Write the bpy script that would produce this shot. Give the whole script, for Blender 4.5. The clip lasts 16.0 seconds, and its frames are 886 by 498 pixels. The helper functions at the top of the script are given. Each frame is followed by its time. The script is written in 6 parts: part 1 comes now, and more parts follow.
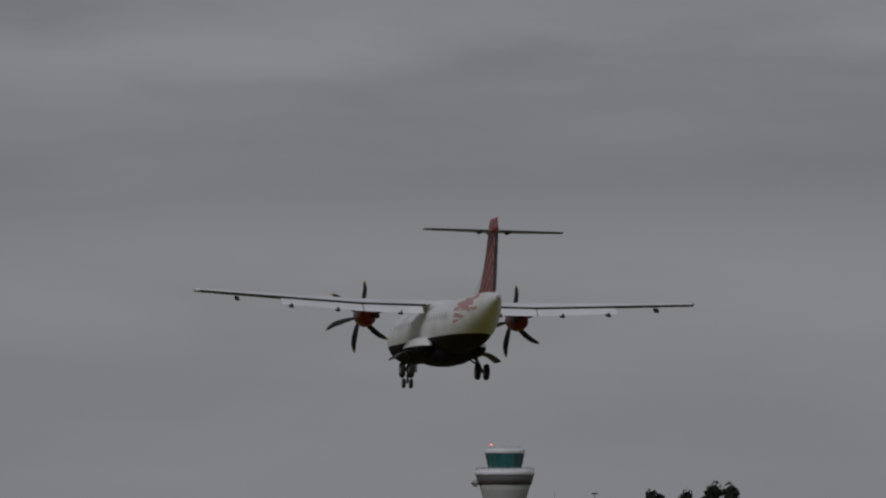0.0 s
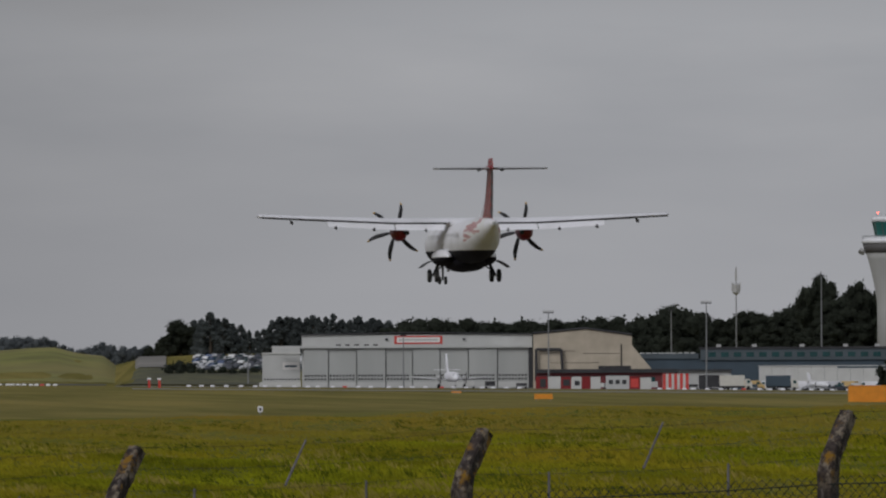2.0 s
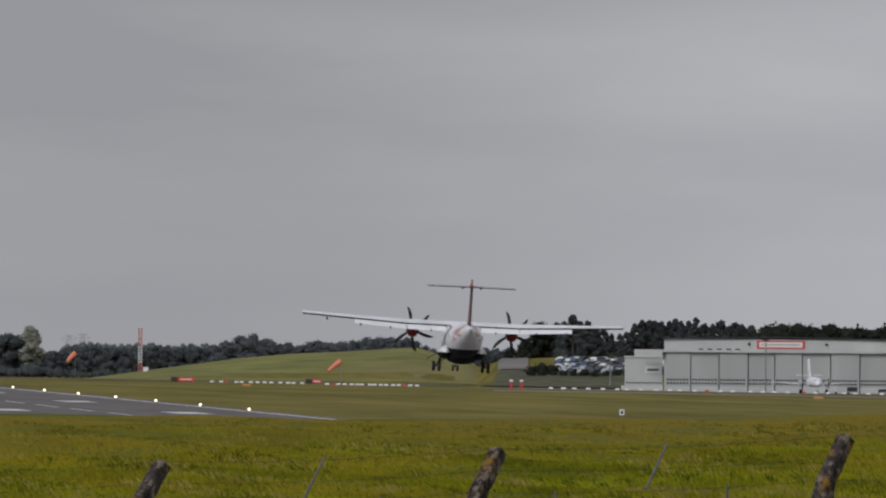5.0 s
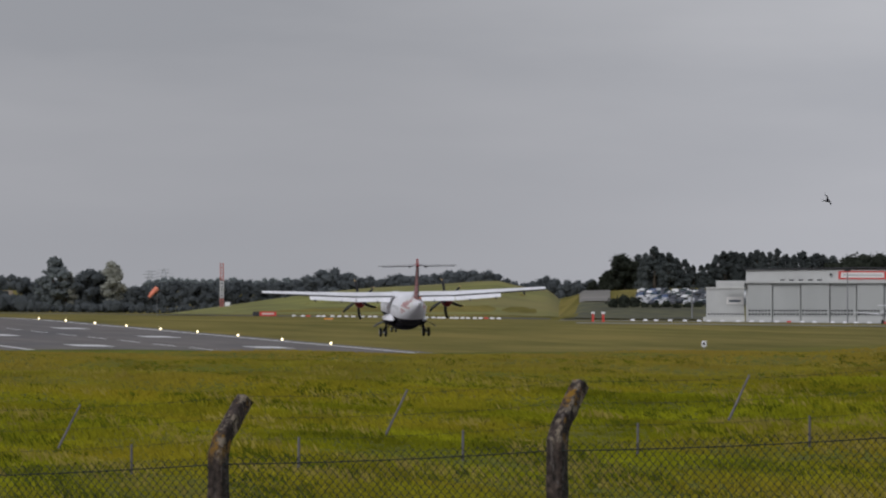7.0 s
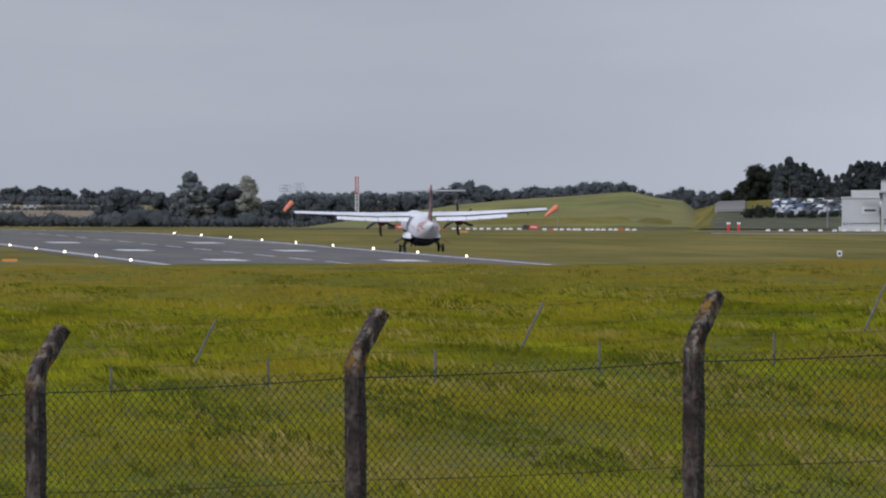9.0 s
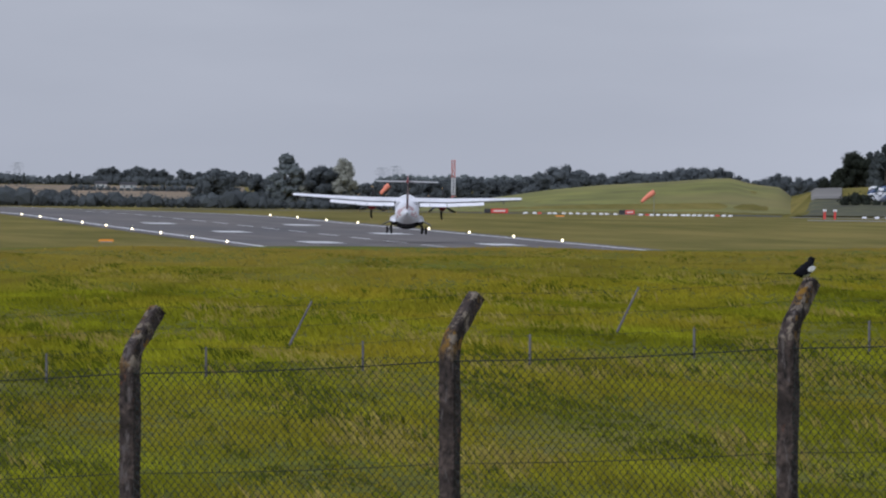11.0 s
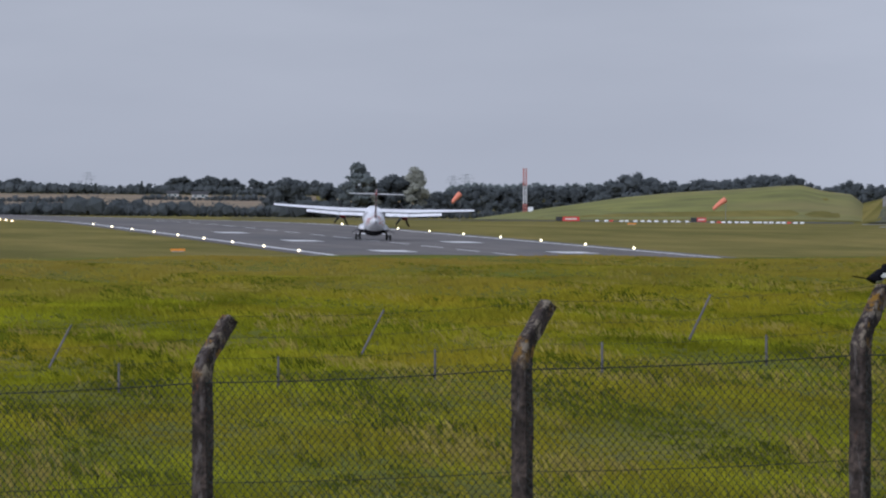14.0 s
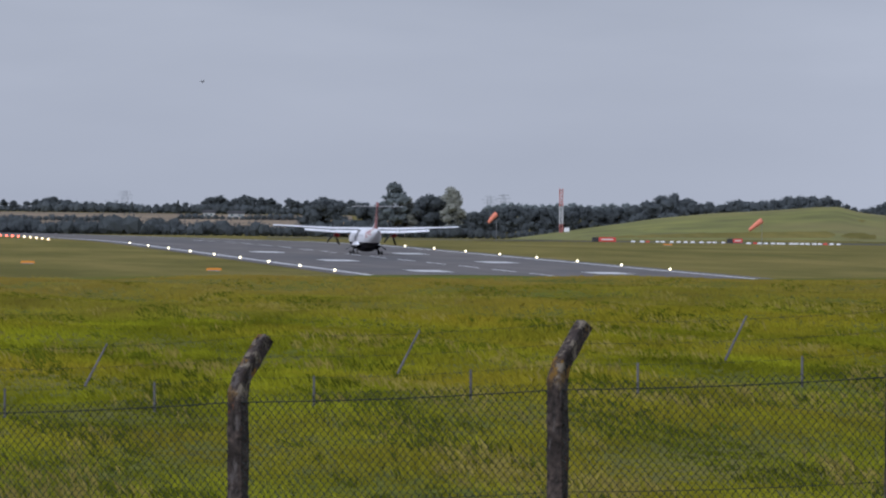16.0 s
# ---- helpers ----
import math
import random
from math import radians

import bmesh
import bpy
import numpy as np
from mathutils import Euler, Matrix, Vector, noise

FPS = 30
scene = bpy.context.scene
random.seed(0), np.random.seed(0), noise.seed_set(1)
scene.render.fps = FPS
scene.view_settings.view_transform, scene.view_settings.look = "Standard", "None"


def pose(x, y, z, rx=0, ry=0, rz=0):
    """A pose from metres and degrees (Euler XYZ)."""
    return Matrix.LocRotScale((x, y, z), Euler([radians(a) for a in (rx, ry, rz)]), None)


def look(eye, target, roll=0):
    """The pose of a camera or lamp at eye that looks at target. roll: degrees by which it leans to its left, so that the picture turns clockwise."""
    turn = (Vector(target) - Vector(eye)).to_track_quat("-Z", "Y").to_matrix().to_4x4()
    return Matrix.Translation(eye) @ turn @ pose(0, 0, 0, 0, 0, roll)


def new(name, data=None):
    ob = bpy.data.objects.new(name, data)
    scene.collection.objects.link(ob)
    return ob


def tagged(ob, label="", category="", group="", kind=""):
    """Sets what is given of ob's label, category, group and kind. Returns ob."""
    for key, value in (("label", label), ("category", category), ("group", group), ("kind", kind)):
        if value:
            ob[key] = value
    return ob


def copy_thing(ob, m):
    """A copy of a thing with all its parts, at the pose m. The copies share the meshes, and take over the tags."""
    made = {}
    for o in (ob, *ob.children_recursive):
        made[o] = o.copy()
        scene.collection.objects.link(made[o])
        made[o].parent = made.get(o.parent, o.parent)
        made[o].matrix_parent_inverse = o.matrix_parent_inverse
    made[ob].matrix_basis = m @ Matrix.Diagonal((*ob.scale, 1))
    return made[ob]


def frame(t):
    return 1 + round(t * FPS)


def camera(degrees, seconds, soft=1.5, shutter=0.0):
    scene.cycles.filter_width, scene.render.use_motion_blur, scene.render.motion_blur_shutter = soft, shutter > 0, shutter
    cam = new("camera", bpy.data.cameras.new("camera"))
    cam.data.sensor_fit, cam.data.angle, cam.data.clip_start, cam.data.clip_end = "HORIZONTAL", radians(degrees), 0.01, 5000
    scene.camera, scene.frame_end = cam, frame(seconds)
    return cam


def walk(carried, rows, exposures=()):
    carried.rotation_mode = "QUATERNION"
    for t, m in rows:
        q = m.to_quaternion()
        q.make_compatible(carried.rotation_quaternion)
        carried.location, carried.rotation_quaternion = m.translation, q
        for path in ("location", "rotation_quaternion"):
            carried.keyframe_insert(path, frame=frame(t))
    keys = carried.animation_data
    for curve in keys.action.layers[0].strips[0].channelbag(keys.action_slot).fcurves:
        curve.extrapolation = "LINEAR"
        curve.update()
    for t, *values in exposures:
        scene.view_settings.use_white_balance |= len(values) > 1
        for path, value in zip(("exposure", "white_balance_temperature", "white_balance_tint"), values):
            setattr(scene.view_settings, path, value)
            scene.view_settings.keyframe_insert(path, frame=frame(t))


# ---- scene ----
EYE = 3.6
cam = camera(5.1894, 16.0, soft=2.2)

# seconds, bearing clockwise from the runway's direction, tilt, roll, in degrees
LOOKS = [
    (0, 11.4902, 2.0208, 0.033),
    (0.5, 11.1641, 1.6401, -0.235),
    (1, 10.4948, 1.2785, -0.425),
    (1.5, 10.0501, 0.9170, -0.553),
    (2, 9.2247, 0.6724, -0.228),
    (2.5, 8.7645, 0.5402, 0.066),
    (3, 8.1930, 0.6176, -0.080),
    (3.5, 7.6499, 0.6748, -0.088),
    (3.7, 7.4859, 0.6520, -0.151),
    (5.8, 6.9680, 0.6928, 0.697),
    (6, 6.8811, 0.6266, 0.473),
    (6.5, 6.7355, 0.4996, 0.394),
    (7, 6.6203, 0.2915, 0.053),
    (7.5, 6.5184, -0.0282, 0.061),
    (8, 6.4622, -0.4079, -0.249),
    (8.5, 6.0358, -0.3259, -0.364),
    (8.7, 5.8959, -0.2218, -0.415),
    (10.8, 5.3277, -0.2853, 0.039),
    (11, 5.2647, -0.3135, 0.149),
    (11.5, 5.1425, -0.2521, 0.053),
    (12, 5.0418, -0.2014, 0.086),
    (12.5, 5.0010, -0.1623, 0.000),
    (13, 4.7986, -0.2260, 0.159),
    (13.5, 4.8902, -0.2865, 0.021),
    (14, 4.8442, -0.2648, -0.078),
    (14.5, 4.8680, -0.2350, -0.201),
    (15, 4.6294, -0.1819, -0.112),
    (15.5, 4.5347, -0.1789, 0.008),
    (16, 4.6324, -0.1471, 0.120),
]
walk(cam, [(t, pose(0, 0, EYE, 90 + tilt, 0, -bearing) @ pose(0, 0, 0, 0, 0, roll)) for t, bearing, tilt, roll in LOOKS],
     exposures=[(0, -1.26, 6350, 11), (0.5, -1.24, 6350, 11), (1.0, -1.12, 6400, 11), (1.5, -0.84, 6400, 11), (2.0, -0.60, 6400, 11),
                (2.5, -0.46, 6400, 11), (3.5, -0.34, 6400, 11), (6.0, -0.28, 6350, 11), (7.0, -0.22, 6300, 12), (8.0, -0.04, 6100, 12), (8.5, 0.02, 5950, 13),
                (11.0, 0.10, 5750, 13), (16.0, 0.10, 5600, 13)])

# ---- daylight: an overcast sky with a soft, high sun ----
world = bpy.data.worlds.new("overcast_sky")
scene.world = world
world.use_nodes = True
wn, wl = world.node_tree.nodes, world.node_tree.links
wn.clear()
w_out, w_bg, w_mix = wn.new("ShaderNodeOutputWorld"), wn.new("ShaderNodeBackground"), wn.new("ShaderNodeMix")
w_sky, w_co, w_map, w_noise, w_ramp = (wn.new("ShaderNode" + k) for k in ("TexSky", "TexCoord", "Mapping", "TexNoise", "ValToRGB"))
w_sky.sky_type, w_sky.sun_disc, w_sky.sun_elevation, w_sky.sun_rotation = "NISHITA", False, radians(33), radians(-139)
w_mix.data_type = "RGBA"
w_mix.inputs[0].default_value = 0.94
w_map.inputs["Scale"].default_value = (9, 9, 42)
w_map.inputs["Rotation"].default_value = (0.05, 0.04, 0.55)
w_noise.inputs["Scale"].default_value, w_noise.inputs["Detail"].default_value = 1.6, 5
w_ramp.color_ramp.elements[0].position, w_ramp.color_ramp.elements[0].color = 0.3, (3.55, 3.63, 3.90, 1)
w_ramp.color_ramp.elements[1].position, w_ramp.color_ramp.elements[1].color = 0.72, (4.50, 4.52, 4.72, 1)
wl.new(w_co.outputs["Generated"], w_map.inputs["Vector"])
wl.new(w_map.outputs["Vector"], w_noise.inputs["Vector"])
wl.new(w_sky.outputs["Color"], w_mix.inputs[6])
wl.new(w_ramp.outputs["Color"], w_mix.inputs[7])
# higher up the clouds part into bands; towards the east the cover is thinner and brighter
w_sep, w_high, w_east, w_dev, w_band, w_glow = (wn.new("ShaderNode" + k) for k in ("SeparateXYZ", "MapRange", "MapRange", "Math", "Math", "VectorMath"))
wl.new(w_co.outputs["Generated"], w_sep.inputs[0])
w_high.inputs["From Min"].default_value, w_high.inputs["From Max"].default_value = 0.006, 0.05
w_high.inputs["To Min"].default_value, w_high.inputs["To Max"].default_value = 0.45, 1.9
wl.new(w_sep.outputs["Z"], w_high.inputs["Value"])
w_dev.operation, w_dev.inputs[1].default_value = "SUBTRACT", 0.5
wl.new(w_noise.outputs["Fac"], w_dev.inputs[0])
w_band.operation, w_band.inputs[2].default_value = "MULTIPLY_ADD", 0.5
wl.new(w_dev.outputs[0], w_band.inputs[0])
wl.new(w_high.outputs["Result"], w_band.inputs[1])
wl.new(w_band.outputs[0], w_ramp.inputs["Fac"])
w_east.interpolation_type = "SMOOTHSTEP"
w_east.inputs["From Min"].default_value, w_east.inputs["From Max"].default_value = 0.10, 0.18
w_east.inputs["To Min"].default_value, w_east.inputs["To Max"].default_value = 1.0, 1.28
wl.new(w_sep.outputs["X"], w_east.inputs["Value"])
# a darker bank of cloud lies across the sky at two to three degrees
w_wob, w_in, w_out2, w_bank, w_both = (wn.new("ShaderNode" + k) for k in ("Math", "MapRange", "MapRange", "Math", "Math"))
w_wob.operation, w_wob.inputs[1].default_value = "MULTIPLY_ADD", 0.03
wl.new(w_dev.outputs[0], w_wob.inputs[0])
wl.new(w_sep.outputs["Z"], w_wob.inputs[2])
for node, lo, hi, a, b in ((w_in, 0.034, 0.043, 1.0, 0.84), (w_out2, 0.053, 0.060, 1.0, 1.15)):
    node.interpolation_type = "SMOOTHSTEP"
    node.inputs["From Min"].default_value, node.inputs["From Max"].default_value = lo, hi
    node.inputs["To Min"].default_value, node.inputs["To Max"].default_value = a, b
    wl.new(w_wob.outputs[0], node.inputs["Value"])
w_bank.operation = w_both.operation = "MULTIPLY"
wl.new(w_in.outputs["Result"], w_bank.inputs[0])
wl.new(w_out2.outputs["Result"], w_bank.inputs[1])
wl.new(w_bank.outputs[0], w_both.inputs[0])
wl.new(w_east.outputs["Result"], w_both.inputs[1])
w_glow.operation = "SCALE"
wl.new(w_mix.outputs[2], w_glow.inputs[0])
wl.new(w_both.outputs[0], w_glow.inputs["Scale"])
wl.new(w_glow.outputs["Vector"], w_bg.inputs["Color"])
w_bg.inputs["Strength"].default_value = 0.1
wl.new(w_bg.outputs["Background"], w_out.inputs["Surface"])
sun_lamp = bpy.data.lights.new("sun", "SUN")
sun_lamp.energy, sun_lamp.angle, sun_lamp.color = 1.75, radians(25), (1.0, 0.99, 0.975)
sun = new("sun", sun_lamp)
sun.matrix_world = look((-60, -70, 60), (0, 0, 0))


# ---- materials ----
def material(name, base, rough=0.6, metal=0.0, vary=0.25, scale=1.0, bump=0.0, second=None, patch=0.15, stretch=(1, 1, 1), spread=0.0):
    """A painted or natural surface: grain at one scale, stains at another; spread varies whole pieces."""
    m = bpy.data.materials.new(name)
    m.use_nodes = True
    n, l = m.node_tree.nodes, m.node_tree.links
    b = n["Principled BSDF"]
    b.inputs["Roughness"].default_value, b.inputs["Metallic"].default_value = rough, metal
    co, mp = n.new("ShaderNodeTexCoord"), n.new("ShaderNodeMapping")
    mp.inputs["Scale"].default_value = stretch
    l.new(co.outputs["Object"], mp.inputs["Vector"])
    fine, broad, ramp, mix = n.new("ShaderNodeTexNoise"), n.new("ShaderNodeTexNoise"), n.new("ShaderNodeValToRGB"), n.new("ShaderNodeMix")
    fine.inputs["Scale"].default_value, fine.inputs["Detail"].default_value = scale, 6
    broad.inputs["Scale"].default_value, broad.inputs["Detail"].default_value = scale * patch, 3
    for k in (fine, broad):
        l.new(mp.outputs["Vector"], k.inputs["Vector"])
    lo, hi = [max(0.0, c * (1 - vary)) for c in base], [min(1.0, c * (1 + vary)) for c in base]
    ramp.color_ramp.elements[0].position, ramp.color_ramp.elements[1].position = 0.3, 0.7
    ramp.color_ramp.elements[0].color, ramp.color_ramp.elements[1].color = (*lo, 1), (*hi, 1)
    l.new(fine.outputs["Fac"], ramp.inputs["Fac"])
    mix.data_type = "RGBA"
    sec = second or [c * (1 - 0.7 * vary) for c in base]
    mix.inputs[7].default_value = (*sec, 1)
    edge = n.new("ShaderNodeMapRange")
    edge.inputs["From Min"].default_value, edge.inputs["From Max"].default_value = 0.45, 0.68
    l.new(broad.outputs["Fac"], edge.inputs["Value"])
    l.new(edge.outputs["Result"], mix.inputs[0])
    l.new(ramp.outputs["Color"], mix.inputs[6])
    last = mix.outputs[2]
    if spread:
        info, geo, add, hsv, rng = n.new("ShaderNodeObjectInfo"), n.new("ShaderNodeNewGeometry"), n.new("ShaderNodeMath"), n.new("ShaderNodeHueSaturation"), n.new("ShaderNodeMapRange")
        add.operation = "ADD"
        l.new(info.outputs["Random"], add.inputs[0])
        l.new(geo.outputs["Random Per Island"], add.inputs[1])
        rng.inputs["From Max"].default_value = 2.0
        rng.inputs["To Min"].default_value, rng.inputs["To Max"].default_value = 1 - spread, 1 + spread
        l.new(add.outputs[0], rng.inputs["Value"])
        l.new(rng.outputs["Result"], hsv.inputs["Value"])
        l.new(last, hsv.inputs["Color"])
        last = hsv.outputs["Color"]
    l.new(last, b.inputs["Base Color"])
    if bump:
        bp = n.new("ShaderNodeBump")
        bp.inputs["Strength"].default_value, bp.inputs["Distance"].default_value = bump, 0.02
        l.new(fine.outputs["Fac"], bp.inputs["Height"])
        l.new(bp.outputs["Normal"], b.inputs["Normal"])
    return m


def glowing(name, colour, strength):
    m = bpy.data.materials.new(name)
    m.use_nodes = True
    b = m.node_tree.nodes["Principled BSDF"]
    b.inputs["Base Color"].default_value = (*colour, 1)
    b.inputs["Emission Color"].default_value, b.inputs["Emission Strength"].default_value = (*colour, 1), strength
    return m


def checked(name, base, dark, pale, size=0.5, white=0.0):
    """Woven check: crossing bands of a dark and a pale colour over the base."""
    m = bpy.data.materials.new(name)
    m.use_nodes = True
    n, l = m.node_tree.nodes, m.node_tree.links
    b = n["Principled BSDF"]
    b.inputs["Roughness"].default_value = 0.5
    co, mp = n.new("ShaderNodeTexCoord"), n.new("ShaderNodeMapping")
    mp.inputs["Rotation"].default_value = (radians(32), 0, 0)
    l.new(co.outputs["Object"], mp.inputs["Vector"])
    col = None
    for axis, colour, width, shift in (("Y", dark, 0.45, 0.0), ("Z", dark, 0.5, 0.2), ("Y", pale, 0.965, 0.6), ("Z", pale, 0.96, 0.3)):
        wave, cut, mix = n.new("ShaderNodeTexWave"), n.new("ShaderNodeMath"), n.new("ShaderNodeMix")
        wave.bands_direction = axis
        wave.inputs["Scale"].default_value, wave.inputs["Phase Offset"].default_value = 0.314 / size, shift * 6.28
        l.new(mp.outputs["Vector"], wave.inputs["Vector"])
        cut.operation = "GREATER_THAN"
        cut.inputs[1].default_value = width
        l.new(wave.outputs["Fac"], cut.inputs[0])
        scl = n.new("ShaderNodeMath")
        scl.operation, scl.inputs[1].default_value = "MULTIPLY", 0.65
        l.new(cut.outputs[0], scl.inputs[0])
        mix.data_type = "RGBA"
        mix.inputs[7].default_value = (*colour, 1)
        if col is None:
            mix.inputs[6].default_value = (*base, 1)
        else:
            l.new(col, mix.inputs[6])
        l.new(scl.outputs[0], mix.inputs[0])
        col = mix.outputs[2]
    if white:
        noi, cut, mix = n.new("ShaderNodeTexNoise"), n.new("ShaderNodeMapRange"), n.new("ShaderNodeMix")
        noi.inputs["Scale"].default_value = 0.9
        st = n.new("ShaderNodeMapping")
        st.inputs["Scale"].default_value, st.inputs["Rotation"].default_value = (1, 0.6, 3.5), (radians(-38), 0, 0)
        l.new(co.outputs["Object"], st.inputs["Vector"])
        l.new(st.outputs["Vector"], noi.inputs["Vector"])
        cut.inputs["From Min"].default_value, cut.inputs["From Max"].default_value = white, white + 0.06
        l.new(noi.outputs["Fac"], cut.inputs["Value"])
        mix.data_type = "RGBA"
        mix.inputs[6].default_value = (0.8, 0.8, 0.8, 1)
        l.new(col, mix.inputs[7])
        l.new(cut.outputs["Result"], mix.inputs[0])
        col = mix.outputs[2]
    l.new(col, b.inputs["Base Color"])
    return m


def grass_ground():
    """Rough grass near the fence, mown and paler airfield grass further out."""
    m = material("field_grass", (0.108, 0.118, 0.006), 0.9, vary=0.3, scale=0.35, second=(0.155, 0.142, 0.022), patch=0.12, bump=0.5)
    n, l = m.node_tree.nodes, m.node_tree.links
    b = n["Principled BSDF"]
    old = b.inputs["Base Color"].links[0].from_socket
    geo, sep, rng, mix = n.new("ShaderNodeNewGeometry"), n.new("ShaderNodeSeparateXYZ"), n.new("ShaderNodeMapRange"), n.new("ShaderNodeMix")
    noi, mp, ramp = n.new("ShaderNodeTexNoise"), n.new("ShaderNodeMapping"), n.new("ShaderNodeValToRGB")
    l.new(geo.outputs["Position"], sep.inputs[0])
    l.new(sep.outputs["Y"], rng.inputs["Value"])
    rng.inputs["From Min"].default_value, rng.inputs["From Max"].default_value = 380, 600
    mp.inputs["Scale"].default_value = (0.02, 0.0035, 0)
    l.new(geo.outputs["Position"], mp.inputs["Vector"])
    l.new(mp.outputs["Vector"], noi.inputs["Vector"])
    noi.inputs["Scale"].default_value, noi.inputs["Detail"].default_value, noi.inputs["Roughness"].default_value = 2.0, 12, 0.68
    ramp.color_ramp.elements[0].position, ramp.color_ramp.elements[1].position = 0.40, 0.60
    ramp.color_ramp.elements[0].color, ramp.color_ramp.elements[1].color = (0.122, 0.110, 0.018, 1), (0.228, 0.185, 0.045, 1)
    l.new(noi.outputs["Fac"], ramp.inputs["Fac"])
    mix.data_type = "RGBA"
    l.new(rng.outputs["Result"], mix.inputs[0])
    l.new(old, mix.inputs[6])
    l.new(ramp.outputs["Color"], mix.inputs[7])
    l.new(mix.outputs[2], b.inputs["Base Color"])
    return m


GRASS = grass_ground()
BLADE = material("grass_blade", (0.192, 0.200, 0.006), 0.7, vary=0.45, scale=0.45, second=(0.275, 0.222, 0.014), patch=0.3, stretch=(1, 0.22, 1), spread=0.5)
def drier_far_out(m, near, far, colour, most):
    """Grass that is drier towards the crest of the rise."""
    n, l = m.node_tree.nodes, m.node_tree.links
    b = n["Principled BSDF"]
    old = b.inputs["Base Color"].links[0].from_socket
    geo, sep, rng, mix, noi, add = (n.new("ShaderNode" + k) for k in ("NewGeometry", "SeparateXYZ", "MapRange", "Mix", "TexNoise", "Math"))
    noi.inputs["Scale"].default_value = 0.03
    l.new(geo.outputs["Position"], noi.inputs["Vector"])
    l.new(geo.outputs["Position"], sep.inputs[0])
    add.operation, add.inputs[1].default_value = "MULTIPLY_ADD", 160
    l.new(noi.outputs["Fac"], add.inputs[0])
    l.new(sep.outputs["Y"], add.inputs[2])
    l.new(add.outputs[0], rng.inputs["Value"])
    rng.inputs["From Min"].default_value, rng.inputs["From Max"].default_value, rng.inputs["To Max"].default_value = near, far, most
    mix.data_type = "RGBA"
    mix.inputs[7].default_value = (*colour, 1)
    l.new(rng.outputs["Result"], mix.inputs[0])
    l.new(old, mix.inputs[6])
    l.new(mix.outputs[2], b.inputs["Base Color"])


drier_far_out(BLADE, 325, 420, (0.285, 0.20, 0.045), 0.8)
STRAW = material("dry_grass", (0.33, 0.27, 0.06), 0.85, vary=0.3, scale=0.5, spread=0.3)
for grassy in (GRASS, BLADE, STRAW):
    grassy.node_tree.nodes["Principled BSDF"].inputs["Specular IOR Level"].default_value = 0.1
ASPHALT = material("runway_asphalt", (0.138, 0.122, 0.114), 0.85, vary=0.25, scale=0.08, second=(0.095, 0.09, 0.092), patch=0.3, stretch=(3, 0.3, 1))
TARMAC = material("apron_concrete", (0.22, 0.215, 0.2), 0.85, vary=0.15, scale=0.05)
MARKING = material("marking_paint", (0.74, 0.74, 0.74), 0.7, vary=0.15, scale=0.4)
CONCRETE = material("weathered_concrete", (0.050, 0.036, 0.031), 0.95, vary=0.9, scale=22, bump=1.0, second=(0.017, 0.011, 0.009), patch=0.34)


def crusted(m):
    """Grey streaks on the whole post; pale and orange lichen on the cranked tip, another growth on every post."""
    n, l = m.node_tree.nodes, m.node_tree.links
    b = n["Principled BSDF"]
    co, info, sep, shift = (n.new("ShaderNode" + k) for k in ("TexCoord", "ObjectInfo", "SeparateXYZ", "VectorMath"))
    l.new(co.outputs["Object"], sep.inputs[0])
    shift.operation = "MULTIPLY_ADD"
    shift.inputs[1].default_value, shift.inputs[2].default_value = (31, 17, 53), (0, 0, 0)
    l.new(info.outputs["Random"], shift.inputs[0])
    l.new(co.outputs["Object"], shift.inputs[2])
    last = b.inputs["Base Color"].links[0].from_socket
    for colour, scale, stretch, cut, z0, z1 in (((0.095, 0.08, 0.076), 9, (1.6, 1.6, 0.5), 0.55, 0.0, 1.0), ((0.20, 0.165, 0.125), 11, (1, 1, 0.8), 0.52, 2.45, 2.62),
                                                     ((0.21, 0.11, 0.008), 7, (1, 1, 0.8), 0.55, 2.5, 2.7), ((0.16, 0.055, 0.018), 6, (1.2, 1.2, 0.6), 0.62, 0.0, 1.0)):
        mp, noi, edge, rise, mul, mix = (n.new("ShaderNode" + k) for k in ("Mapping", "TexNoise", "MapRange", "MapRange", "Math", "Mix"))
        mp.inputs["Scale"].default_value, mp.inputs["Location"].default_value = stretch, (scale, cut, 0)
        l.new(shift.outputs["Vector"], mp.inputs["Vector"])
        l.new(mp.outputs["Vector"], noi.inputs["Vector"])
        noi.inputs["Scale"].default_value, noi.inputs["Detail"].default_value, noi.inputs["Roughness"].default_value = scale, 8, 0.7
        edge.inputs["From Min"].default_value, edge.inputs["From Max"].default_value = cut, cut + 0.07
        l.new(noi.outputs["Fac"], edge.inputs["Value"])
        rise.inputs["From Min"].default_value, rise.inputs["From Max"].default_value = z0, z1
        l.new(sep.outputs["Z"], rise.inputs["Value"])
        mul.operation = "MULTIPLY"
        l.new(edge.outputs["Result"], mul.inputs[0])
        l.new(rise.outputs["Result"], mul.inputs[1])
        mix.data_type = "RGBA"
        mix.inputs[7].default_value = (*colour, 1)
        l.new(mul.outputs[0], mix.inputs[0])
        l.new(last, mix.inputs[6])
        last = mix.outputs[2]
    l.new(last, b.inputs["Base Color"])


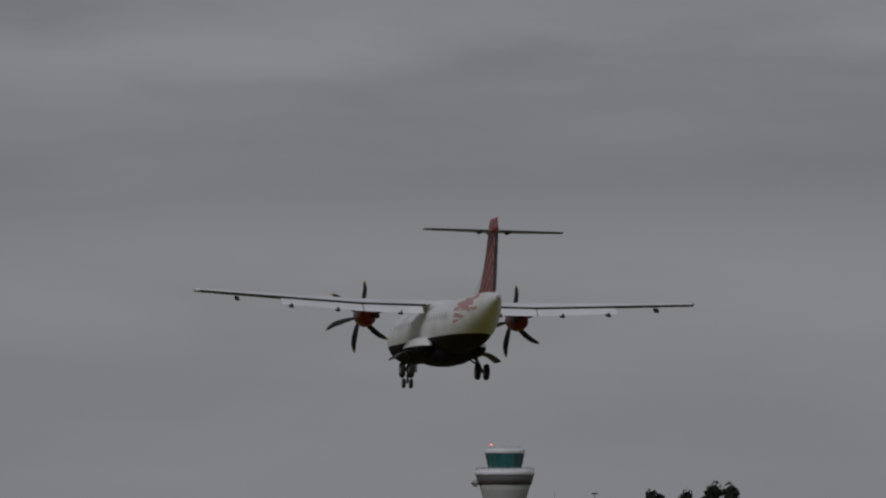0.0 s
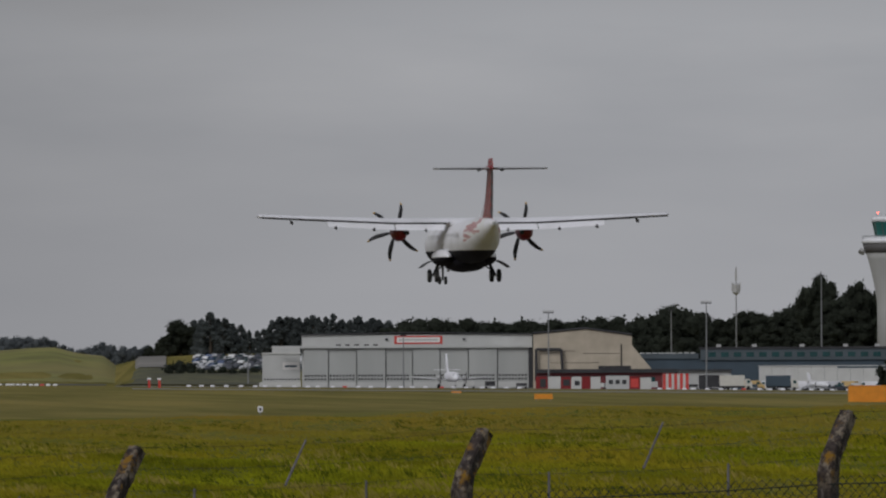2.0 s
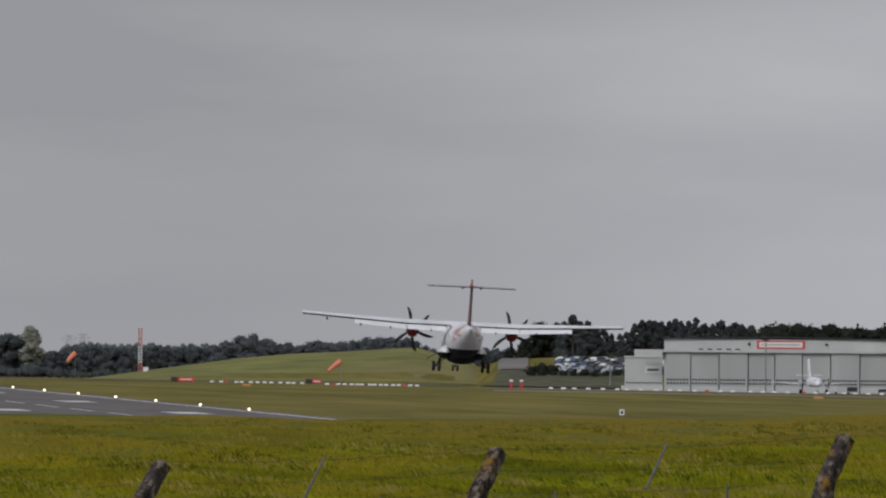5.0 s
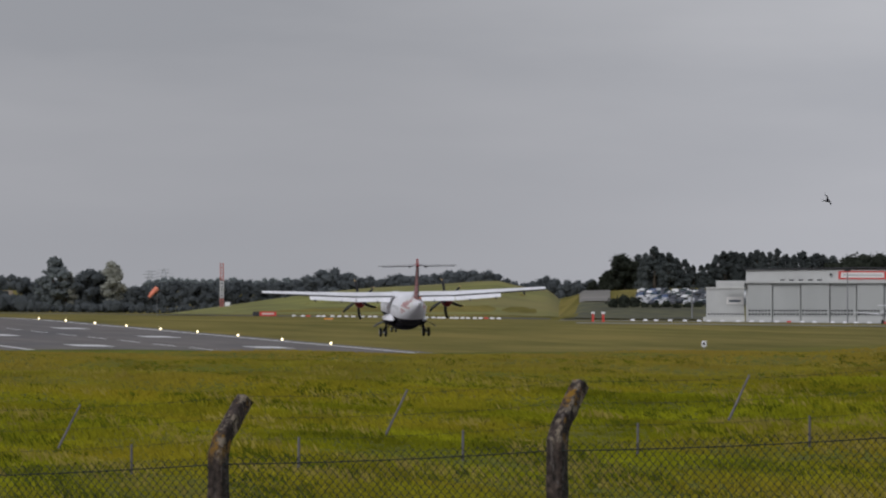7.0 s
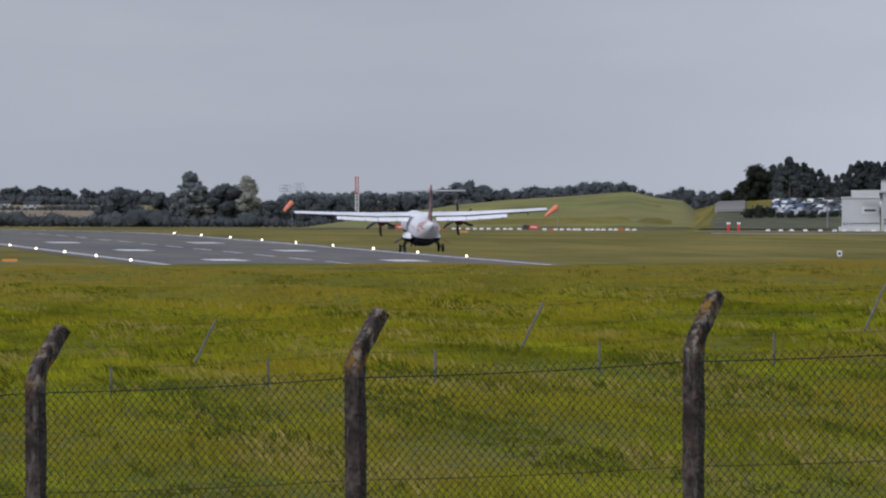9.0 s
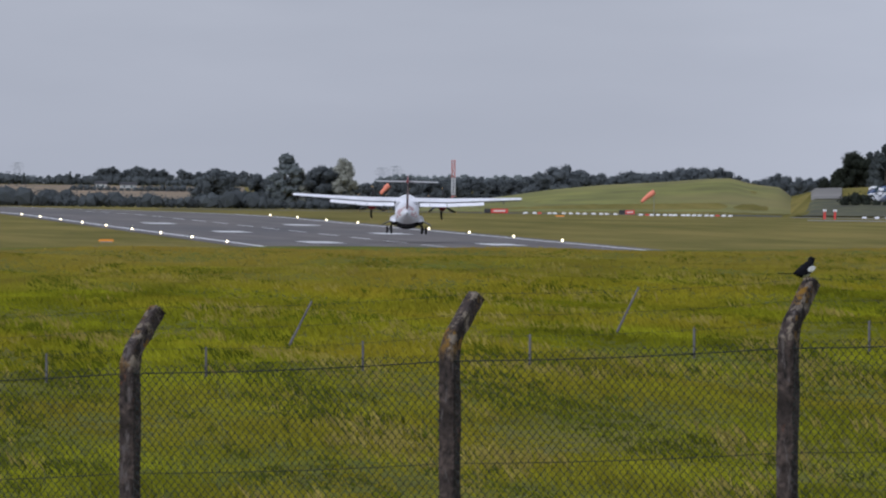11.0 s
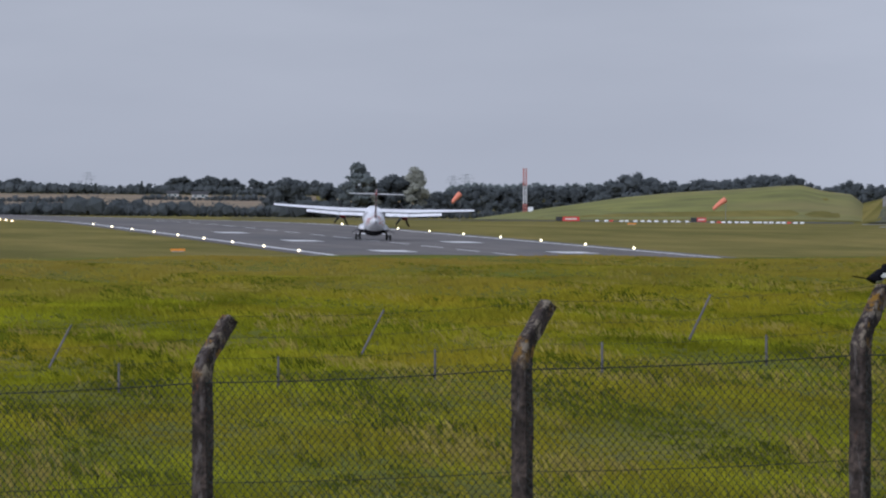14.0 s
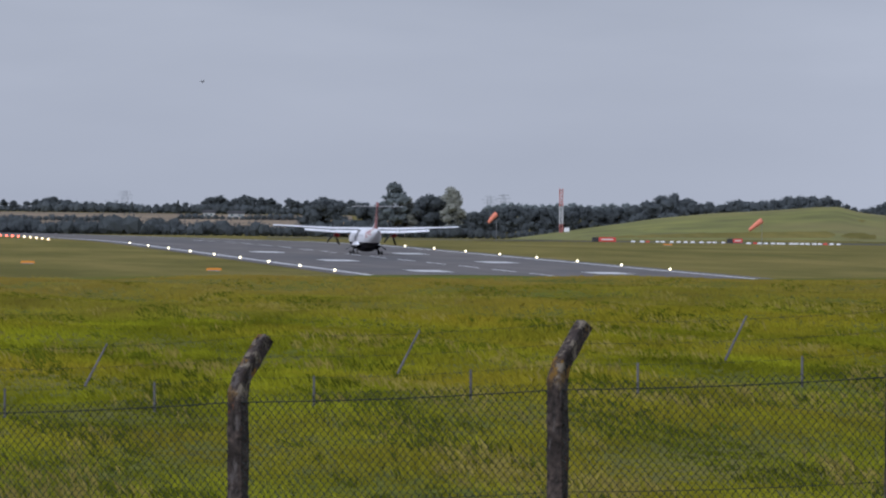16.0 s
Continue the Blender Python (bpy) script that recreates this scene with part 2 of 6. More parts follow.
crusted(CONCRETE)
WIRE = material("weathered_wire", (0.014, 0.018, 0.016), 0.8, metal=0.0, vary=0.3, scale=20)
STEEL = material("galvanised_steel", (0.26, 0.265, 0.27), 0.6, metal=0.3, vary=0.2, scale=4)
DULL = material("dull_weathered_steel", (0.135, 0.125, 0.13), 0.8, vary=0.3, scale=12)
WHITE = material("white_paint", (0.85, 0.85, 0.89), 0.5, vary=0.05, scale=0.8, second=(0.71, 0.71, 0.73), patch=0.4)
NAVY = material("dark_belly_paint", (0.011, 0.010, 0.014), 0.75, vary=0.3, scale=1)
NAVY.node_tree.nodes["Principled BSDF"].inputs["Specular IOR Level"].default_value = 0.15
RED = material("red_paint", (0.22, 0.012, 0.014), 0.4, vary=0.2, scale=1.5)
BLACK = material("black_rubber", (0.018, 0.018, 0.019), 0.75, vary=0.3, scale=6)
BLADEBLACK = material("propeller_black", (0.022, 0.022, 0.024), 0.5, vary=0.2, scale=5)
YELLOW = material("yellow_paint", (0.6, 0.42, 0.18), 0.5, vary=0.1, scale=3)
GREYPAINT = material("grey_paint", (0.42, 0.42, 0.42), 0.5, vary=0.1, scale=2)
PALEGREY = material("pale_grey_paint", (0.6, 0.6, 0.61), 0.45, vary=0.05, scale=2)
TARTAN = checked("tartan_tail", (0.50, 0.035, 0.03), (0.035, 0.012, 0.018), (0.7, 0.6, 0.6), 0.55)
FADE = checked("tartan_fade", (0.60, 0.30, 0.30), (0.42, 0.18, 0.19), (0.8, 0.78, 0.78), 0.4, white=0.47)
LAMPGLOW = glowing("lamp_white", (1.0, 0.86, 0.56), 3.2)
LAMPRED = glowing("lamp_red", (1.0, 0.12, 0.08), 6)


# ---- mesh helpers ----
def mesh_of(name, bm, mats):
    me = bpy.data.meshes.new(name)
    bm.normal_update()
    bm.to_mesh(me)
    bm.free()
    for k in mats if isinstance(mats, (list, tuple)) else [mats]:
        me.materials.append(k)
    return me


def part(name, bm, mats, parent=None, label="", smooth=False):
    ob = new(name, mesh_of(name, bm, mats))
    if smooth:
        for p in ob.data.polygons:
            p.use_smooth = True
    if parent:
        ob.parent = parent
    if label:
        tagged(ob, label)
    return ob


def thing(name, m, label, category, group="", kind=""):
    ob = new(name)
    ob.empty_display_size = 0.2
    ob.matrix_world = m
    return tagged(ob, label, category, group, kind)


def box(bm, x0, x1, y0, y1, z0, z1, slant=0.0, mat=0):
    v = [bm.verts.new((x, y + (slant if z == z1 else 0), z)) for z in (z0, z1) for y in (y0, y1) for x in (x0, x1)]
    for f in ((0, 2, 3, 1), (4, 5, 7, 6), (0, 1, 5, 4), (2, 6, 7, 3), (0, 4, 6, 2), (1, 3, 7, 5)):
        bm.faces.new([v[i] for i in f]).material_index = mat
    return bm


def blk(x0, x1, y0, y1, z0, z1, slant=0.0):
    return box(bmesh.new(), x0, x1, y0, y1, z0, z1, slant)


def loft(bm, rings, close=True, mat=None):
    """Skin over rings of equal length; mat(i, j) gives the face's slot."""
    vs = [[bm.verts.new(p) for p in r] for r in rings]
    n = len(vs[0])
    for i in range(len(vs) - 1):
        for j in range(n if close else n - 1):
            k = (j + 1) % n
            f = bm.faces.new((vs[i][j], vs[i][k], vs[i + 1][k], vs[i + 1][j]))
            if mat:
                f.material_index = mat(i, j)
    if close:
        bm.faces.new(vs[0][::-1])
        bm.faces.new(vs[-1])
    return bm


def ring(cx, cy, cz, rx, rz, n=16, axis="y"):
    out = []
    for i in range(n):
        a = 2 * math.pi * i / n
        c, s = rx * math.cos(a), rz * math.sin(a)
        out.append((cx + c, cy, cz + s) if axis == "y" else ((cx + c, cy + s, cz) if axis == "z" else (cx, cy + c, cz + s)))
    return out


def tube(bm, a, b, r, r2=None, n=8):
    a, b = Vector(a), Vector(b)
    q = (b - a).to_track_quat("Z", "Y")
    pts = [[p + q @ Vector((rr * math.cos(2 * math.pi * i / n), rr * math.sin(2 * math.pi * i / n), 0)) for i in range(n)] for p, rr in ((a, r), (b, r if r2 is None else r2))]
    return loft(bm, pts)


def rod(a, b, r, r2=None, n=8):
    return tube(bmesh.new(), a, b, r, r2, n)


# ---- the lie of the land ----
def smooth(a, b, v):
    u = np.clip((v - a) / (b - a), 0, 1)
    return u * u * (3 - 2 * u)


def land(x, y):
    """Height of the ground; works on numbers and arrays."""
    x, y = np.asarray(x, float), np.asarray(y, float)
    r, az = np.hypot(x, y), np.degrees(np.arctan2(x, y))
    along = (x - 7.06) * 0.7678 - (y - 73.68) * 0.6407
    near = 0.0433 * np.clip(along, -12, 14)
    crest = EYE - 0.16 - 340 * np.tan(np.radians(0.298 - 0.056 * smooth(8, 10.2, az)))
    u = np.clip((r - 75) / 265, 0, 1)
    fore = near * (1 - smooth(75, 200, r)) + crest * u
    yy = np.where(y < 1600, y, 1600 + 120 * (1 - np.exp(-np.maximum(y - 1600, 0) / 120)))
    field = EYE + 0.00434 * yy - 10.36 - (np.clip(x, -150, 700) - 78) * 0.0101
    mound = np.interp(az, (5.0, 5.3, 5.6, 5.9, 6.2, 6.55, 6.82, 6.95, 7.08, 7.24, 7.33, 7.42), (0, 2.3, 4.6, 6.9, 8.5, 9.6, 10.8, 11.0, 9.3, 8.4, 4.6, 0))
    hump = mound * np.exp(-((r - 2940) / 120) ** 2)
    rise = 0.0125 * np.clip(r - 3350, 0, 700) * (1 - smooth(6, 8, az)) + 0.006 * np.clip(r - 2500, 0, 500) * smooth(7.4, 8, az) + 10 * smooth(2540, 2760, r) * smooth(10.2, 11.2, az) + 7.6 * smooth(2470, 2680, r) * smooth(7.34, 7.44, az) * (1 - smooth(8.5, 9.0, az))
    w = smooth(345, 640, r)
    wav = 0.10 * np.sin(x * 0.23 + 1.3 * np.sin(y * 0.031)) * np.sin(y * 0.045 + 0.7) + 0.07 * np.sin(x * 0.51 + y * 0.12)
    return fore * (1 - w) + field * w + hump + rise + wav * (smooth(85, 130, r) * (1 - smooth(330, 420, r)))


def spot(bearing, distance, up=0.0):
    """A pose on the ground, its y pointing away from the viewer."""
    a = radians(bearing)
    x, y = distance * math.sin(a), distance * math.cos(a)
    return pose(x, y, float(land(x, y)) + up, 0, 0, -bearing)


def sheet(name, xs_of, ys, nx, lift, mat, label, category):
    """A strip laid over the ground between two edges."""
    bm = bmesh.new()
    rows = []
    for y in ys:
        a, b = xs_of(y)
        rows.append([bm.verts.new((x, y, float(land(x, y)) + lift)) for x in np.linspace(a, b, nx)])
    for p, q in zip(rows, rows[1:]):
        for i in range(nx - 1):
            bm.faces.new((p[i], p[i + 1], q[i + 1], q[i]))
    return tagged(part(name, bm, mat), label, category, kind="structure")


def ground():
    az = np.radians(np.concatenate([np.arange(-180, -4, 8), np.arange(-4, 1, 0.5), np.arange(1, 15, 0.14), np.arange(15, 20, 0.5), np.arange(20, 180, 8)]))
    r = np.concatenate([[2, 20, 45, 60], np.arange(70, 420, 3.5), np.arange(420, 1500, 40), np.arange(1500, 4960, 55), [4990]])
    A, R = np.meshgrid(az, r)
    X, Y = R * np.sin(A), R * np.cos(A)
    Z = land(X, Y)
    n, k = len(r), len(az)
    verts = np.stack([X, Y, Z], -1).reshape(-1, 3)
    faces = [(i * k + j, i * k + (j + 1) % k, (i + 1) * k + (j + 1) % k, (i + 1) * k + j) for i in range(n - 1) for j in range(k)]
    faces.append(tuple(range(k))[::-1])
    me = bpy.data.meshes.new("ground")
    me.from_pydata(verts.tolist(), [], faces)
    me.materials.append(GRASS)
    for p in me.polygons:
        p.use_smooth = True
    tagged(new("ground", me), "open airfield grassland, rough and green by the fence", "ground", kind="structure")


ground()
CENTRE, HALF = 100.8, 22.8
sheet("runway", lambda y: (CENTRE - HALF - 2, CENTRE + HALF + 2), np.arange(620, 3300, 20), 9, 0.05, ASPHALT, "grey asphalt runway with white painted markings", "runway")


def runway_marks():
    for y in range(640, 1800, 50):
        bm = bmesh.new()
        box(bm, CENTRE - 0.2, CENTRE + 0.2, 0, 30, 0, 0.012)
        for v in bm.verts:
            v.co.z += float(land(v.co.x, y + v.co.y)) + 0.07
            v.co.y += y
        ob = part("centre_line_dash", bm, MARKING)
        tagged(ob, "white painted runway centre line dash on asphalt", "runway marking", "centre line dashes")
    for side in (-1, 1):
        x = CENTRE + side * (HALF - 1.0)
        bm = bmesh.new()
        rows = []
        for y in np.arange(620, 3300, 20):
            rows.append([bm.verts.new((x + d, y, float(land(x + d, y)) + 0.07)) for d in (-0.45, 0.45)])
        for p, q in zip(rows, rows[1:]):
            bm.faces.new((p[0], p[1], q[1], q[0]))
        tagged(part("edge_line", bm, MARKING), "continuous white painted line along the runway edge", "runway marking", "edge lines")
    for side in (-1, 1):
        for y in (974, 1124, 1274, 1424):
            x = CENTRE + side * 10.5
            bm = box(bmesh.new(), x - 2.1, x + 2.1, 0, 22.5, 0, 0.012)
            for v in bm.verts:
                v.co.z += float(land(v.co.x, y + v.co.y)) + 0.07
                v.co.y += y
            tagged(part("touchdown_mark", bm, MARKING), "white painted touchdown zone bars on asphalt", "runway marking", "touchdown zone marks")


def runway_light():
    ob = thing("runway_light", pose(0, 0, 0), "small elevated white runway edge light, lit", "runway light", "runway edge lights")
    bm = bmesh.new()
    tube(bm, (0, 0, 0), (0, 0, 0.02), 0.16, 0.16, 10)
    tube(bm, (0, 0, 0.02), (0, 0, 0.1), 0.09, 0.07, 8)
    part("stem", bm, YELLOW, ob)
    bm = bmesh.new()
    bmesh.ops.create_icosphere(bm, subdivisions=2, radius=0.155, matrix=Matrix.Translation((0, 0, 0.19)))
    part("lamp", bm, LAMPGLOW, ob, "glowing white lamp", True)
    return ob


def lay_lights():
    first = runway_light()
    spots = [(CENTRE + HALF + 0.2, 1185 + 60 * k) for k in range(0, 9)] + [(CENTRE - HALF - 0.2, 1113 + 60 * k) for k in range(0, 9)]
    for i, (x, y) in enumerate(spots):
        m = pose(x, y, float(land(x, y)) + 0.05)
        if i:
            copy_thing(first, m)
        else:
            first.matrix_world = m


def fence():
    """Cranked concrete posts three metres apart, chain link between them, barbed wire on the cranks."""
    base, step, drop = Vector((4.530, 75.37, 0)), Vector((2.303, -1.922, 0)), 0.130
    out = Vector((1.922, 2.303, 0)) / 3.0
    root = thing("security_fence", pose(0, 0, 0), "weathered concrete post and chain link airfield fence with barbed wire", "fence")
    turn = math.degrees(math.atan2(step.y, step.x))
    foot = lambda k: base + step * k + Vector((0, 0, EYE - 0.88 - 3.00 - 0.02 + drop * k))
    # the post: chamfered square shaft, cranked at the knee
    rnd = random.Random(4)
    bm = bmesh.new()
    w, c = 0.066, 0.018
    prof = [(-w, -w + c), (-w + c, -w), (w - c, -w), (w, -w + c), (w, w - c), (w - c, w), (-w + c, w), (-w, w - c)]
    rings = []
    hs = [0, 0.5, 1.0, 1.3, 1.5, 1.65, 1.8, 1.9, 2.0, 2.1, 2.2, 2.28, 2.35, 2.43, 2.5, 2.6]
    for h in hs:
        rings.append([(x + rnd.uniform(-0.004, 0.004), y + rnd.uniform(-0.004, 0.004), h) for x, y in prof])
    for u in (0.12, 0.25, 0.38, 0.5, 0.62, 0.75, 0.88, 0.97, 1.0):
        s = 0.86 - 0.10 * u
        rings.append([(x * s + rnd.uniform(-0.005, 0.005), y * s * 0.95 + 0.345 * u + rnd.uniform(-0.005, 0.005), 2.66 + 0.345 * u - y * 0.55) for x, y in prof])
    loft(bm, rings)
    post_mesh = mesh_of("post", bm, CONCRETE)
    for k in range(-6, 10):
        ob = new("post", post_mesh)
        ob.parent = root
        ob.matrix_basis = Matrix.Translation(foot(k)) @ pose(0, 0, 0, rnd.uniform(-1, 1), rnd.uniform(-1, 1), turn + rnd.uniform(-4, 4))
    # chain link for one bay, sheared with the slope
    top, n, pitch = 2.55, 84, 3.0 / 84
    bm = bmesh.new()
    verts, faces = [], []

    def strip(pts, r):
        i0 = len(verts)
        for p in pts:
            for d in ((r, 0), (-r * 0.5, r * 0.87), (-r * 0.5, -r * 0.87)):
                verts.append((p[0] + d[0], p[1] + d[1], p[2]))
        for i in range(len(pts) - 1):
            for j in range(3):
                a, b = i0 + 3 * i + j, i0 + 3 * i + (j + 1) % 3
                faces.append((a, b, b + 3, a + 3))
    levels = int(top / pitch)
    for i in range(n):
        pts = []
        for j in range(levels + 2):
            x = (i + 0.5) * pitch + (0.5 if (i + j) % 2 else -0.5) * pitch * 1.04
            pts.append((x, 0.004 * (1 if (i + j) % 2 else -1), j * pitch + x / 3 * drop + 0.02))
        strip(pts, 0.0039)
    me = bpy.data.meshes.new("chain_link")
    me.from_pydata(verts, [], faces)
    me.materials.append(WIRE)
    bm.free()
    for k in range(-3, 7):
        ob = new("chain_link", me)
        ob.parent = root
        ob.matrix_basis = Matrix.Translation(foot(k) + Vector((0, 0, -0.02)) - out * 0.065) @ pose(0, 0, 0, 0, 0, turn)
    # line wires and barbed strands, a little slack in each bay
    for name, z, o, r in (("line_wire", 2.52, -0.07, 0.0045), ("line_wire", 1.75, -0.07, 0.003), ("line_wire", 1.0, -0.07, 0.003),
                          ("barbed_wire", 2.71, 0.0, 0.0013), ("barbed_wire", 2.87, 0.14, 0.0013), ("barbed_wire", 3.03, 0.29, 0.0013)):
        bm = bmesh.new()
        for k in range(-6, 9):
            prev = None
            for u in np.linspace(0, 1, 7):
                p = foot(k) + (foot(k + 1) - foot(k)) * float(u) + out * o + Vector((0, 0, z - (0.02 if name == "line_wire" else 0.035) * 4 * u * (1 - u)))
                if prev is not None:
                    tube(bm, prev, p, r, r, 4)
                    if name == "barbed_wire":
                        for f in (0.15, 0.4, 0.65, 0.9):
                            q = prev.lerp(p, f)
                            tube(bm, q + Vector((0.015, 0, -0.02)), q + Vector((-0.015, 0, 0.02)), 0.002, 0.0008, 3)
                prev = p
        part(name, bm, WIRE, root)
    for k in range(-6, 9):
        mid = foot(k) + (foot(k + 1) - foot(k)) * 0.5
        bm = rod(mid + Vector((0, 0, 2.69)), mid + out * 0.29 + Vector((0, 0, 3.02)), 0.010, 0.008, 6)
        part("wire_dropper", bm, DULL, root, "thin grey steel dropper between barbed strands")
        for u in (0.25, 0.74):
            q = foot(k) + (foot(k + 1) - foot(k)) * u - out * 0.05
            part("wire_stub", rod(q + Vector((0, 0, 2.47)), q + Vector((0, 0, 2.70)), 0.010, 0.009, 6), DULL, root, "short grey steel stub")


runway_marks()
lay_lights()
fence()


# ---- the landing airliner ----
def aerofoil(x, y, z, chord, thick, n=9, twist=0.0):
    """A closed wing section in the y-z plane; y is the leading edge."""
    up, lo = [], []
    for i in range(n):
        s = 0.5 * (1 - math.cos(math.pi * i / (n - 1)))
        t = 5 * thick * (0.2969 * math.sqrt(s) - 0.126 * s - 0.3516 * s * s + 0.2843 * s ** 3 - 0.1015 * s ** 4)
        up.append((s, t * 1.15))
        lo.append((s, -t * 0.8))
    pts = up + lo[-2:0:-1]
    return [(x, y - s * chord, z + (t - math.sin(radians(twist)) * (s - 0.3)) * chord) for s, t in pts]


def airliner():
    root = thing("turboprop_airliner", pose(0, 0, 0), "white high-wing turboprop airliner with tartan tail, landing gear down", "airliner")
    # fuselage
    secs = [(12.5, 2.15, 0.06, 0.06), (12.3, 2.18, 0.36, 0.34), (11.8, 2.26, 0.72, 0.68), (11.0, 2.42, 1.06, 1.02), (10.0, 2.54, 1.3, 1.28), (9.0, 2.6, 1.41, 1.4),
            (7.5, 2.6, 1.43, 1.43), (5, 2.6, 1.43, 1.43), (3, 2.6, 1.43, 1.43), (1, 2.6, 1.43, 1.43), (-1, 2.6, 1.43, 1.43), (-3, 2.6, 1.43, 1.43), (-5, 2.61, 1.43, 1.42),
            (-6.5, 2.66, 1.39, 1.37), (-8, 2.78, 1.28, 1.26), (-9.5, 2.96, 1.1, 1.09), (-11, 3.15, 0.87, 0.87), (-12.3, 3.32, 0.64, 0.65), (-13.4, 3.46, 0.42, 0.44),
            (-14.1, 3.55, 0.26, 0.28), (-14.5, 3.58, 0.12, 0.13)]
    fine = []
    for a, c in zip(secs, secs[1:]):
        fine += [tuple(p + (q - p) * k / 3 for p, q in zip(a, c)) for k in range(3)]
    secs = fine + [secs[-1]]
    N = 64

    def paint(i, j):
        y, ang = 0.5 * (secs[i][0] + secs[i + 1][0]), 2 * math.pi * (j + 0.5) / N
        s = math.sin(ang)
        if -12.9 < y < -8.5 and s > -0.25:
            return 2
        return 0
    hull = loft(bmesh.new(), [ring(0, y, z, a, b, N) for y, z, a, b in secs], mat=paint)
    bmesh.ops.bisect_plane(hull, geom=hull.verts[:] + hull.edges[:] + hull.faces[:], plane_co=(0, 0, 2.06), plane_no=(0, -0.012, 1))
    for f in hull.faces:
        c = f.calc_center_median()
        if c.z < 2.06 + 0.012 * c.y:
            f.material_index = 1
    fus = part("fuselage", hull, [WHITE, NAVY, FADE], root, "white fuselage with a dark belly", True)
    part("tail_cone_light", loft(bmesh.new(), [ring(0, -14.5, 3.58, 0.12, 0.13, 12), ring(0, -14.62, 3.58, 0.05, 0.05, 12)]), GREYPAINT, fus)
    for s in (-1, 1):
        for i in range(19):
            y = 7.2 - i * 0.81
            if -1.0 < y < 1.7:
                continue
            part("cabin_window", loft(bmesh.new(), [ring(s * 1.405, y, 3.0, 0.13, 0.19, 10, "x"), ring(s * 1.385, y, 3.0, 0.13, 0.19, 10, "x")]), PALEGREY, fus)
    # undercarriage fairings on the belly
    for s in (-1, 1):
        rs = [ring(s * 1.42, y, 1.62, 0.62 * k, 0.55 * k, 16) for y, k in ((3.2, 0.05), (2.9, 0.4), (2.2, 0.75), (1.2, 0.95), (0, 1.0), (-1.0, 0.95), (-1.9, 0.75), (-2.6, 0.42), (-2.9, 0.06))]
        part("gear_fairing", loft(bmesh.new(), rs, mat=lambda i, j: 1 if math.sin(2 * math.pi * (j + 0.5) / 16) < -0.1 else 0), [WHITE, NAVY], root, "rounded undercarriage fairing", True)
    bm = loft(bmesh.new(), [ring(0, y, 1.26, 1.32 * k, 0.6 * k, 24) for y, k in ((3.6, 0.05), (3, 0.5), (2, 0.85), (0.5, 1), (-1.2, 1), (-2.4, 0.8), (-3.2, 0.45), (-3.6, 0.05))])
    part("belly_fairing", bm, NAVY, root, "dark belly fairing", True)
    # wing
    def zw(x):
        a = abs(x)
        return 3.98 + max(0.0, a - 4.6) * 0.046
    bm = bmesh.new()
    loft(bm, [aerofoil(x, 1.5 - max(0, abs(x) - 4.6) * 0.058, zw(x), 2.57 - max(0, abs(x) - 4.6) * 0.11, 0.17 if abs(x) < 5 else 0.15, 9, 2) for x in (-13.5, -13.3, -9.1, -4.6, -1.6, 0, 1.6, 4.6, 9.1, 13.3, 13.5)])
    wing = part("wing", bm, WHITE, root, "long straight white wing", True)
    bm = loft(bmesh.new(), [ring(0, y, 3.8, 1.12 * k, 0.42 * k, 20) for y, k in ((3.3, 0.05), (2.6, 0.55), (1.6, 0.9), (0.2, 1), (-1.2, 0.92), (-2.3, 0.6), (-3.3, 0.05))])
    part("wing_fairing", bm, WHITE, root, "", True)
    for s in (-1, 1):
        for x0, x1, name in ((1.5, 4.68, "flap"), (4.75, 9.1, "flap")):
            rs = []
            for x in (x0, (x0 + x1) / 2, x1):
                ch = 0.78 - max(0, x - 4.6) * 0.03
                yb, zb = 1.5 - max(0, x - 4.6) * 0.058 - (2.57 - max(0, x - 4.6) * 0.11) * 0.90, zw(x) - 0.16
                sec = [(0, 0.05), (-0.3, 0.02), (-0.87, -0.39), (-0.92, -0.43), (-0.82, -0.41), (-0.1, -0.1)]
                rs.append([(s * x, yb + a * ch / 0.78, zb + b * ch / 0.78) for a, b in sec])
            part(name, loft(bmesh.new(), rs if s > 0 else rs[::-1]), WHITE, root, "lowered white flap")
        bm = bmesh.new()
        for xa, xb in ((1.3, 4.6), (4.6, 9.15), (9.15, 13.4)):
            ya, yb = [1.5 - max(0, x - 4.6) * 0.058 - (2.57 - max(0, x - 4.6) * 0.11) - 0.09 for x in (xa, xb)]
            tube(bm, (s * xa, ya, zw(xa) - 0.14), (s * xb, yb, zw(xb) - 0.12), 0.06, 0.05, 6)
        part("flap_slot", bm, BLADEBLACK, wing, "dark gap ahead of the flap")
        for x in (2.7, 6.1, 8.6, 11.4):
            z, y = (zw(x) - 0.52, -1.5) if x < 10 else (zw(x) - 0.3, -0.75)
            rs = [ring(s * x, y + a, z - b, 0.07 * k, 0.12 * k, 8) for a, b, k in ((1.0, -0.12, 0.2), (0.6, 0, 1), (-0.1, 0.06, 1), (-0.55, 0.16, 0.25))]
            part("flap_track_fairing", loft(bmesh.new(), rs), BLADEBLACK, root, "", True)
        # engine and propeller
        x = s * 4.15
        rs = [ring(x, y, z, a, b, 24) for y, z, a, b in ((2.62, 3.4, 0.3, 0.3), (2.4, 3.38, 0.42, 0.44), (1.9, 3.34, 0.49, 0.54), (1.2, 3.28, 0.52, 0.56), (0.7, 3.26, 0.51, 0.53), (0.3, 3.26, 0.44, 0.46), (0.1, 3.27, 0.3, 0.32), (0.05, 3.28, 0.12, 0.12))]
        nac = part("nacelle", loft(bmesh.new(), rs), RED, root, "dark red engine nacelle", True)
